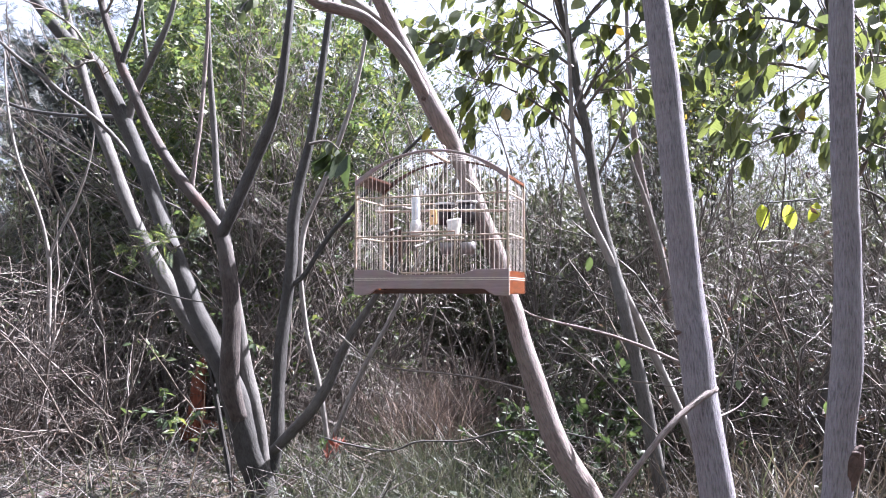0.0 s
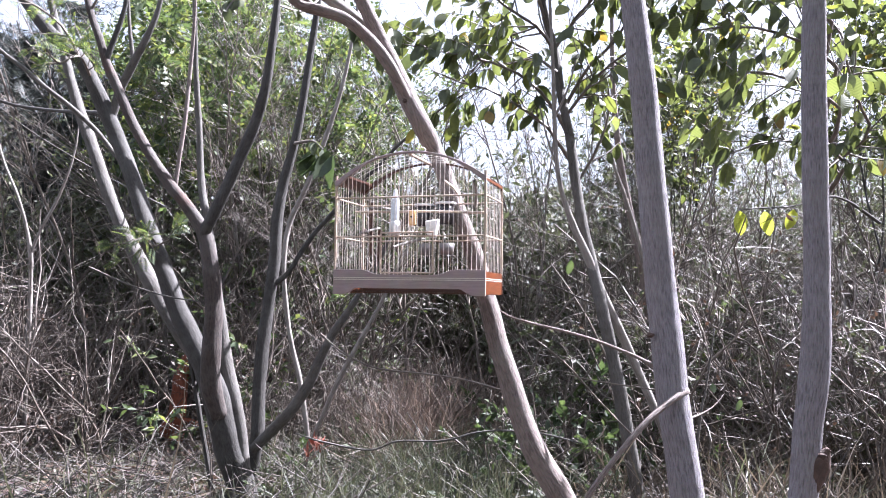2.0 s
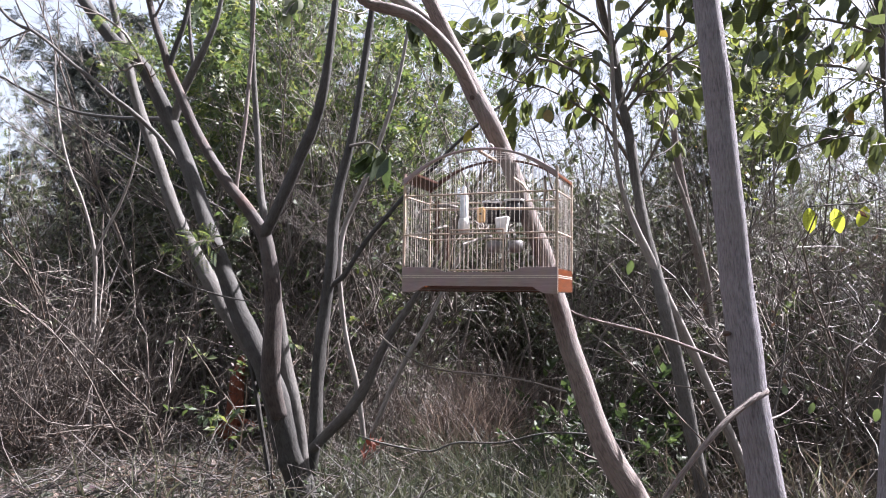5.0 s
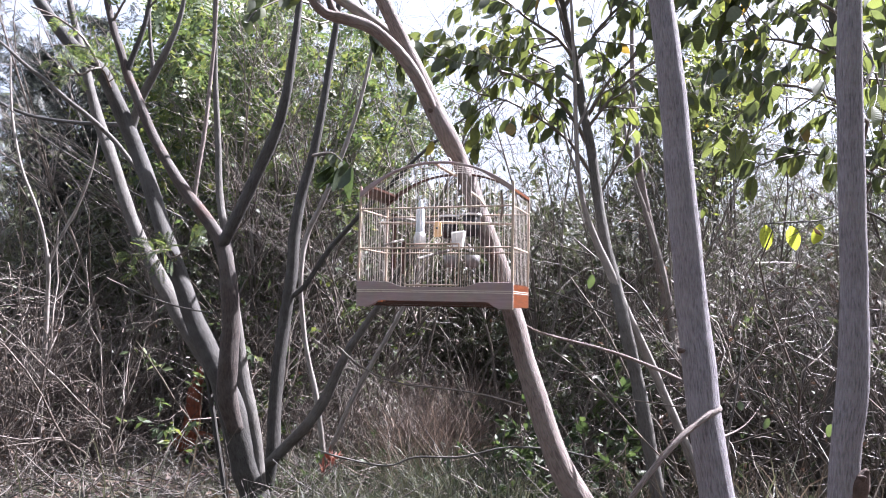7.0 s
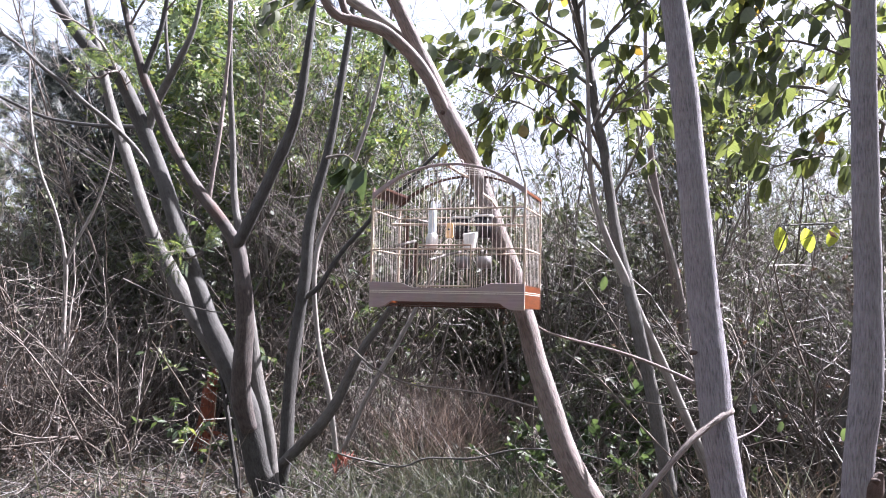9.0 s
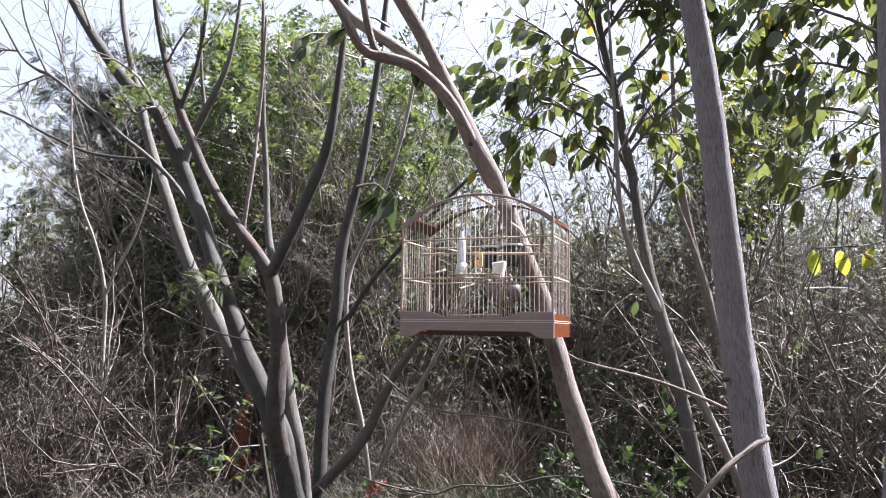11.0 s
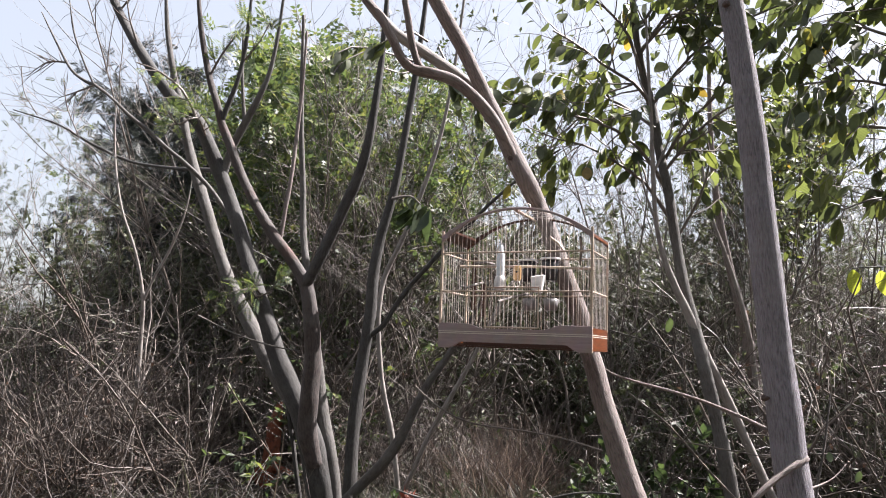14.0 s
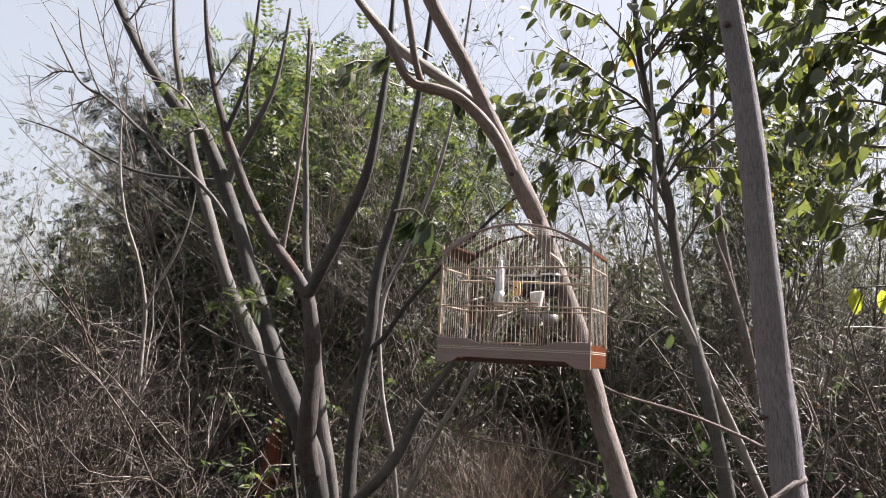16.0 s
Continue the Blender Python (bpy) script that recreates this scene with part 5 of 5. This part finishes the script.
# ---- the thicket: a few kinds of shrub and sapling, each built once and set again ----
def dry_shrub(stems, height, spread, twigs, leaves=0, leaf_mat=None, template=SMALL, size=(0.02, 0.04), reach=0.36):
    """A many-stemmed tangle of dead twigs."""
    ob = thing("dry_shrub", (0, 0, 0), "leafless grey-brown shrub, a tangle of dead twigs", "shrub", "shrubs of the thicket")
    base = rng.normal(0, 0.09, (stems, 3)) * (1, 1, 0) - np.array([0, 0, 0.05])
    way = np.concatenate([rng.normal(0, spread, (stems, 2)), np.ones((stems, 1))], 1)
    P, R = grow(base, way, rng.uniform(0.6, 1.1, stems) * height, rng.uniform(0.005, 0.013, stems), 8, 0.2, 0.01)
    for i in range(stems):
        twig_part("stem", P[i:i + 1], R[i:i + 1], M_TWIG, ob, 5)
    P2, R2 = sprout(P, R, int(twigs * 0.65), 0.1, 1.0, 58, height * reach, 0.7, 5, 0.28, -0.01, 0.0022)
    P3, R3 = sprout(P2, R2, int(twigs * 0.75), 0.2, 1.0, 55, height * reach * 0.6, 0.8, 4, 0.3, -0.02, 0.0017)
    a, b_ = tubes(P2, R2, 3), tubes(P3, R3, 3)
    v, q = joined(a, b_)
    part("twig_tangle", mesh_of("twig_tangle", v, q, M_TWIG), ob)["kind"] = "stuff"
    if leaves:
        leaf_part("foliage", leaves_on(P3, leaves, template, *size, 0.9, 0.3), leaf_mat, ob)
    return ob


def sapling(height, branches, leaves, mat, template, size, label, thick=0.014, spread=0.12, stems=1, bark_mat=None, up=0.06, first=0.25, length=0.3, name="sapling", category="sapling"):
    ob = thing(name, (0, 0, 0), label, category, "young trees of the thicket")
    base = rng.normal(0, 0.07 if stems > 1 else 0.001, (stems, 3)) * (1, 1, 0) - np.array([0, 0, 0.08])
    way = np.concatenate([rng.normal(0, spread, (stems, 2)), np.ones((stems, 1))], 1)
    P, R = grow(base, way, rng.uniform(0.8, 1.05, stems) * height, np.full(stems, thick) * rng.uniform(0.7, 1.1, stems), 12, 0.085, 0.035, 0.2)
    for i in range(stems):
        v, q = tubes(P[i:i + 1], R[i:i + 1], 7)
        part("stem", mesh_of("stem", v, q, bark_mat or M_STEM), ob)
    P2, R2 = sprout(P, R, branches, first, 0.97, 42, height * length, 0.55, 6, 0.11, up, 0.0024)
    P3, R3 = sprout(P2, R2, branches * 4, 0.2, 1.0, 45, height * length * 0.4, 0.6, 4, 0.16, up * 0.5, 0.0016)
    v, q = joined(tubes(P2, R2, 4), tubes(P3, R3, 3))
    part("branchwork", mesh_of("branchwork", v, q, bark_mat or M_STEM), ob)["kind"] = "stuff"
    if leaves:
        leaf_part("crown", leaves_on(P3, leaves, template, *size, 0.8, 0.3, 0.15), mat, ob)
    return ob


SHRUBS = [dry_shrub(9, 1.35, 0.42, 80), dry_shrub(8, 1.7, 0.3, 80, 160, M_DRYLEAF), dry_shrub(10, 1.0, 0.6, 90, 260, M_DRYLEAF),
          dry_shrub(8, 1.6, 0.35, 90, 320, M_GREYLEAF), dry_shrub(9, 1.9, 0.28, 90)]
STOUT = [dry_shrub(3, 1.9, 0.45, 16, reach=0.4), dry_shrub(2, 2.3, 0.3, 14, reach=0.35), dry_shrub(4, 1.5, 0.7, 18, 60, M_DRYLEAF, reach=0.45)]
for ob in STOUT:
    tagged(ob, "bare shrub with a few crooked grey stems")
tagged(SHRUBS[1], "dead shrub with a few withered brown leaves")
tagged(SHRUBS[2], "low sprawling shrub with withered pinkish-brown leaves")
tagged(SHRUBS[3], "grey shrub with small dull green leaves")
BARE = [sapling(3.6, 22, 0, None, None, None, "thin bare sapling with grey twigs", 0.013, 0.1, 1, M_TWIG),
        sapling(3.2, 26, 120, M_GREYLEAF, SMALL, (0.03, 0.06), "thin sapling with sparse dull leaves", 0.012, 0.14, 2, M_TWIG),
        sapling(4.2, 30, 480, M_GREYLEAF, NARROW, (0.05, 0.09), "young tree with narrow grey-green leaves", 0.017, 0.12, 2),
        sapling(3.9, 34, 300, M_LIGHTLEAF, COMPOUND, (0.09, 0.16), "young tree with light green leaves", 0.018, 0.12, 3),
        sapling(4.0, 34, 760, M_GREYLEAF, FEATHER, (0.06, 0.11), "young tree with feathery leaves", 0.02, 0.1, 2)]
GREEN = sapling(4.6, 56, 460, M_LIGHTLEAF, COMPOUND, (0.12, 0.21), "leafy light green tree with many thin pale stems", 0.031, 0.16, 4, M_PALE, 0.05, 0.5, 0.22, "green_tree", "tree")
DARK = sapling(4.6, 64, 3600, M_DARKLEAF, FEATHER, (0.08, 0.15), "dense dark feathery-leaved tree", 0.05, 0.16, 3, M_DARK, 0.02, 0.22, 0.22, "dark_tree", "tree")
FERNY = sapling(3.4, 36, 330, M_GREYLEAF, FERN, (0.05, 0.1), "slender shrub with drooping feathery leaves against the sky", 0.012, 0.1, 3, M_TWIG, 0.1, 0.2, 0.3)


BROAD = sapling(3.9, 34, 620, M_LEAF, WIDE, (0.07, 0.13), "broad-leaved young tree, its leaves lit from behind", 0.02, 0.12, 2, M_DARK, 0.03, 0.58, 0.24, "broad_leaved_tree", "tree")
SCRUB = sapling(3.1, 60, 1500, M_GREYLEAF, blade(2, 0.45, 0.2, 0.2), (0.07, 0.14), "dense bush with dull grey-green leaves", 0.014, 0.3, 5, M_TWIG, 0.05, 0.05, 0.26, "dense_bush", "bush")
LEAFY = dry_shrub(5, 1.7, 0.3, 40, 420, M_LIGHTLEAF, SMALL, (0.04, 0.075))
tagged(LEAFY, "small shrub with fresh light green leaves")
HERB = dry_shrub(7, 0.62, 0.45, 40, 190, M_HANGING, SMALL, (0.035, 0.075))
tagged(HERB, "low dark green leafy herb")


def polar(az, dist):
    x, y = dist * math.sin(radians(az)), dist * math.cos(radians(az))
    return x, y, float(ground_at(x, y))


# how high the growth stands against the sky, as a slope over the bearing
SKYLINE = ((-50, -33.5, -31.5, -30, -27, -24, -9, -5, 9, 12, 20, 48), (0.04, 0.05, 0.2, 0.34, 0.41, 0.42, 0.44, 0.2, 0.2, 0.32, 0.42, 0.5))
LEAFLESS = (BARE[0].name, BARE[1].name, FERNY.name)


@functools.lru_cache(None)
def tall(ob):
    return max(v.co.z for c in ob.children for v in c.data.vertices)


def put(ob, az, dist, scale=1.0, turn=None, first=[]):
    if -23 < az < -15.5 and dist < 6.0:
        az += 10
    if abs(az) < 50 and ob.name not in LEAFLESS:
        scale = min(scale, (1.1 + dist * float(np.interp(az, SKYLINE[0], SKYLINE[1]))) / tall(ob))
    x, y, z = polar(az, dist)
    m_ = pose(x, y, z, 0, 0, rng.uniform(0, 360) if turn is None else turn) @ Matrix.Scale(scale, 4)
    if ob.name not in first:
        first.append(ob.name)
        ob.matrix_basis = m_
        return ob
    c = copy_thing(ob, m_)
    c.matrix_basis = m_
    return c


rng = np.random.default_rng(31)
# leafy and dark trees where they stand out
for az, d, s in ((-12.5, 6.8, 0.85), (-8.0, 7.4, 0.9), (-15.5, 7.2, 0.9), (-6.5, 8.2, 0.8), (-10.5, 8.4, 1.0), (-19.0, 7.4, 0.95), (-14.0, 9.0, 1.1), (-17.0, 9.5, 1.1), (-12.0, 10.0, 1.2), (-8.5, 9.2, 1.1), (-19.5, 10.0, 1.2)):
    put(GREEN, az, d, s)
for az, d, s in ((-28.6, 10.0, 0.9), (-26.5, 10.2, 1.04), (-24.3, 10.6, 1.0), (-22.0, 11.2, 0.95), (-30.3, 10.5, 0.72)):
    put(DARK, az, d, s)
for az, d, s in ((-33.2, 8.0, 0.8), (-34.6, 8.5, 0.9), (-36.2, 8.2, 0.8), (-37.5, 9.0, 0.75), (-31.8, 8.8, 0.85), (-39.5, 8.6, 0.7), (-41.5, 9.4, 0.7)):
    put(FERNY, az, d, s)
for i in range(9):
    put(BARE[(2, 4, 3)[i % 3]], rng.uniform(-21, -2), rng.uniform(8.5, 13), rng.uniform(1.05, 1.3))
rng = np.random.default_rng(41)
# dense scrub in the middle distance
for i in range(90):
    az, d = rng.uniform(-46, 44), rng.uniform(5.8, 11.5)
    if az < -30 and d < 7.5:
        continue
    put(SHRUBS[int(rng.integers(0, 5))], az, d, rng.uniform(0.75, 1.15) * (0.75 if az < -32 else 1))
for i in range(26):
    put(SHRUBS[(0, 4, 3, 1)[i % 4]], rng.uniform(11, 40), rng.uniform(4.3, 6.5), rng.uniform(0.8, 1.2))
for i in range(12):
    put(SHRUBS[(2, 0, 1)[i % 3]], rng.uniform(-36, -16), rng.uniform(4.9, 6.0), rng.uniform(0.55, 0.8))
for i in range(60):
    az, d = rng.uniform(-31, 44), rng.uniform(6.5, 13)
    put(BARE[(0, 1, 0, 2, 4)[i % 5]], az, d, rng.uniform(0.75, 1.05))
for i in range(22):
    put(BARE[(0, 1, 0, 2)[i % 4]], rng.uniform(5, 42), rng.uniform(5.0, 9.0), rng.uniform(0.8, 1.1))
for i in range(64):
    az, d = rng.uniform(-30, 48), rng.uniform(12, 22)
    put(BARE[(2, 3, 4, 2)[i % 4]], az, d, rng.uniform(0.95, 1.25) * (0.8 if -1 < az < 14 else 1))
for i in range(14):
    put((BARE[0], FERNY, BARE[1], FERNY)[i % 4], rng.uniform(-43, -28.5), rng.uniform(8.5, 13), rng.uniform(0.6, 0.85))
for i in range(16):
    put(BARE[(2, 4)[i % 2]], rng.uniform(-52, -30), rng.uniform(16, 24), rng.uniform(0.55, 0.8))
for i in range(64):
    az = rng.uniform(-44, 40)
    put(STOUT[i % 3], az, rng.uniform(4.6, 8.0) + (1.5 if az < -30 else 0), rng.uniform(0.6, 1.05))
for az, d, s in ((17, 6.2, 0.95), (20.5, 6.7, 1.15), (34.5, 6.2, 1.05)):
    put(BROAD, az, d, s)
for i in range(70):
    az = -30 + 74 * (i + rng.uniform(0, 1)) / 70
    put(SCRUB, az, rng.uniform(9.5, 17), rng.uniform(0.75, 1.1) * (0.8 if az < -24 else 0.75 if -13 < az < -3 else 0.85 if az > 10 else 1.0))
for i in range(12):
    put(SCRUB, -47 + 18 * (i + rng.uniform(0, 1)) / 12, rng.uniform(9.5, 13), rng.uniform(0.42, 0.6))
for i in range(6):
    put(SCRUB, -52 + 20 * (i + rng.uniform(0, 1)) / 6, rng.uniform(17, 21), rng.uniform(0.55, 0.75))
for az, d, s in ((-14.5, 5.0, 0.95), (16, 5.0, 0.7), (-13.0, 6.2, 1.15), (-10.8, 6.5, 1.2), (-8.2, 6.3, 1.1), (-6.0, 6.6, 1.15), (-24.5, 7.5, 1.0)):
    put(LEAFY, az, d, s)
for az, d, s in ((9.5, 3.9, 1.0), (11.5, 4.3, 1.2), (10, 4.8, 1.3), (7.5, 4.4, 0.8), (13.5, 4.0, 0.8), (-4, 4.6, 0.6), (-19, 4.4, 0.5), (20, 4.2, 0.8), (25, 4.4, 0.8), (-9.5, 4.3, 0.5), (3, 4.9, 0.8), (6, 4.0, 0.9), (8.5, 4.2, 1.1), (12.5, 4.9, 1.2), (15, 4.6, 1.0), (5, 5.2, 1.2), (17.5, 4.3, 0.9), (22.5, 4.8, 1.0), (-13, 4.1, 0.5)):
    put(HERB, az, d, s)
for i in range(7):
    put(SHRUBS[(4, 0, 4)[i % 3]], rng.uniform(-36, -20), rng.uniform(6.0, 8.0), rng.uniform(0.85, 1.15))
for az, d, s in ((-31, 7.8, 0.62), (-28, 8.2, 0.8), (-25.3, 7.8, 0.75), (-22.5, 8.3, 0.8), (-20, 7.6, 0.75), (-15.5, 7.0, 0.7), (-11.5, 7.2, 0.72), (-8.0, 7.0, 0.7), (4.0, 8.6, 0.9), (7.8, 8.4, 0.9)):
    put(SCRUB, az, d, s)
for i in range(16):
    put(SCRUB, rng.uniform(-6, 9), rng.uniform(8.0, 11.5), rng.uniform(0.7, 0.95))
for az, d, s in ((12, 5.0, 0.36), (15.5, 5.6, 0.42), (19, 5.0, 0.36), (9, 5.8, 0.4), (23.5, 5.4, 0.4), (30, 4.8, 0.36)):
    put(SCRUB, az, d, s)
rng = np.random.default_rng(51)
# low growth under the cage and to its sides
for i in range(8):
    put(SHRUBS[(4, 0, 3, 0)[i % 4]], -35 + 13 * (i + rng.uniform(0, 1)) / 8, rng.uniform(5.2, 6.4), rng.uniform(0.75, 1.0))
for i in range(34):
    put(SHRUBS[(2, 0, 3)[i % 3]], rng.uniform(-16, 30), rng.uniform(4.6, 6.2), rng.uniform(0.42, 0.7))
# tall thin bare saplings against the sky
for i in range(10):
    put(BARE[(0, 1)[i % 2]], -35 + 15 * (i + rng.uniform(0, 1)) / 10, rng.uniform(6.0, 8.0), rng.uniform(0.5, 0.75))
for i in range(26):
    put(BARE[(0, 1, 0)[i % 3]], 9 + 36 * (i + rng.uniform(0, 1)) / 26, rng.uniform(6.0, 10.0), rng.uniform(0.9, 1.3))
for i in range(7):
    put(BARE[0], -25 + 12 * (i + rng.uniform(0, 1)) / 7, rng.uniform(6.1, 7.0), rng.uniform(1.1, 1.35))
for i in range(12):
    put((SHRUBS[4], SHRUBS[0], BARE[0])[i % 3], -15 + 11 * (i + rng.uniform(0, 1)) / 12, rng.uniform(5.2, 6.3), rng.uniform(0.75, 1.0))
for i in range(10):
    put(BARE[0], -19 + 15 * (i + rng.uniform(0, 1)) / 10, rng.uniform(6.0, 8.5), rng.uniform(1.05, 1.3))
for i in range(12):
    put(BARE[(0, 1)[i % 2]], -21 + 30 * (i + rng.uniform(0, 1)) / 12, rng.uniform(5.6, 8.0), rng.uniform(1.15, 1.35))
# unseen saplings added so that the wood goes on around and behind
for i in range(36):
    put(BARE[i % 5], rng.uniform(75, 290), rng.uniform(7, 16), rng.uniform(0.9, 1.2))
# dense unseen trees added behind, to keep sky light off the near trunks
for i in range(54):
    put((SCRUB, GREEN, SCRUB, BROAD)[i % 4], 95 + 170 * (i + rng.uniform(0, 1)) / 54, rng.uniform(3.2, 8.0), rng.uniform(0.95, 1.3))
# tall leafy crowns beyond the broad-leaved trees
for az, d, s in ((23.5, 7.4, 1.3), (19.0, 8.0, 1.3), (30.5, 7.2, 1.35), (36, 6.5, 1.25)):
    put(BROAD, az, d, s)


rng = np.random.default_rng(61)
# ---- grass, litter and dead sticks ----
def grass(name, n, place, lo, hi, width, mat, label, lean=0.45):
    at = place(n)
    at[:, 2] = ground_at(at[:, 0], at[:, 1]) - 0.01
    way = np.concatenate([rng.normal(0, lean, (n, 2)), np.ones((n, 1))], 1)
    P, _ = grow(at, way, rng.uniform(lo, hi, n), np.full(n, 0.002), 4, 0.16, -0.16)
    side = unit(np.cross(unit(P[:, 1] - P[:, 0]), rng.normal(0, 1, (n, 3))))
    w = np.array([0.8, 1.0, 0.8, 0.5, 0.08]) * width
    wid = rng.uniform(0.6, 1.3, n)
    L = P - side[:, None] * (w[None, :, None] * wid[:, None, None])
    Rr = P + side[:, None] * (w[None, :, None] * wid[:, None, None])
    v = np.stack([L, Rr], 2).reshape(-1, 3)
    a, b_ = np.meshgrid(np.arange(n) * 10, np.arange(4) * 2, indexing="ij")
    q = np.stack([a + b_, a + b_ + 1, a + b_ + 3, a + b_ + 2], -1)
    ob = new(name, mesh_of(name, v, q, mat))
    return tagged(ob, label, "grass", kind="stuff")


def tufts(n_tufts, az0, az1, d0, d1, spread):
    c = np.array([polar(rng.uniform(az0, az1), rng.uniform(d0, d1)) for _ in range(n_tufts)])

    def place(n):
        return c[rng.integers(0, n_tufts, n)] + rng.normal(0, spread, (n, 3)) * (1, 1, 0)
    return place


grass("green_grass", 6000, tufts(80, -10, 32, 3.1, 6.0, 0.2), 0.12, 0.42, 0.0035, M_GRASS, "green grass tufts among the scrub")
grass("green_grass", 3000, tufts(80, -40, 0, 3.3, 5.5, 0.2), 0.08, 0.28, 0.0022, M_GRASS, "green grass tufts on leaf litter")
grass("dry_grass", 2600, tufts(40, 14, 38, 2.9, 5.2, 0.14), 0.2, 0.65, 0.0028, M_STRAW, "long pale straw-coloured grass")
grass("dry_grass", 3800, tufts(110, -46, 44, 4.6, 11.0, 0.22), 0.15, 0.55, 0.003, M_STRAW, "dry pale grass across the thicket floor")
grass("green_grass", 2600, tufts(34, -9, 7, 3.6, 5.0, 0.18), 0.15, 0.42, 0.003, M_GRASS, "tall green grass below the cage")
grass("dry_brush", 2400, tufts(16, -2.5, 5.5, 4.6, 5.7, 0.16), 0.4, 0.85, 0.0026, M_BRUSH, "pinkish-brown dry brush below the cage")
grass("dry_brush", 2400, tufts(14, -39, -33, 6.2, 8.2, 0.2), 0.4, 0.9, 0.003, M_STRAW, "tall pale straw beside the thicket")
grass("orange_grass", 4500, tufts(30, -48, -33, 5.0, 7.5, 0.14), 0.2, 0.5, 0.003, M_ORANGEGRASS, "orange-brown dry grass")
for az, d, m_, k in ((-23.5, 3.55, M_GRASS, 16), (-27, 3.7, M_GRASS, 12), (-21, 3.75, M_STRAW, 8), (27.5, 3.2, M_STRAW, 26), (24.5, 3.4, M_GRASS, 22), (30, 3.0, M_GRASS, 20), (22, 3.1, M_STRAW, 14), (33, 3.3, M_STRAW, 18)):
    p_ = np.array(polar(az, d))

    def here(n, p_=p_):
        return p_ + rng.normal(0, 0.05, (n, 3)) * (1, 1, 0)
    ob = grass("grass_tuft", k, here, 0.4, 0.8, 0.0036, m_, "tuft of long arching grass blades", 0.5)
    del ob["kind"]
    ob["group"] = "long grass tufts"
n = 10000
a_, d_ = np.radians(rng.uniform(-48, 46, n)), rng.uniform(3.0, 12.0, n)
base = np.stack([d_ * np.sin(a_), d_ * np.cos(a_), np.zeros(n)], -1)
base[:, 2] = ground_at(base[:, 0], base[:, 1]) + rng.uniform(0, 0.12, n)
P, R = grow(base, np.concatenate([rng.normal(0, 1, (n, 2)), rng.uniform(-0.05, 0.5, (n, 1))], 1), rng.uniform(0.15, 0.6, n), rng.uniform(0.0015, 0.0055, n), 3, 0.18, -0.02)
v, q = tubes(P, R, 3)
tagged(new("fallen_twigs", mesh_of("fallen_twigs", v, q, M_LITTER)), "fallen dead twigs on the ground", "twigs", kind="stuff")
n = 12000
a_, d_ = np.radians(rng.uniform(-48, 46, n)), rng.uniform(2.8, 11.0, n)
at = np.stack([d_ * np.sin(a_), d_ * np.cos(a_), np.zeros(n)], -1)
at[:, 2] = ground_at(at[:, 0], at[:, 1]) + rng.uniform(0.0, 0.05, n)
v, q = scatter(SMALL, at, rng.normal(0, 1, (n, 3)) * (1, 1, 0.3), rng.uniform(0.03, 0.08, n), 0.7)
tagged(new("leaf_litter", mesh_of("leaf_litter", v, q, M_DRYLEAF)), "withered brown fallen leaves", "leaf litter", kind="stuff")
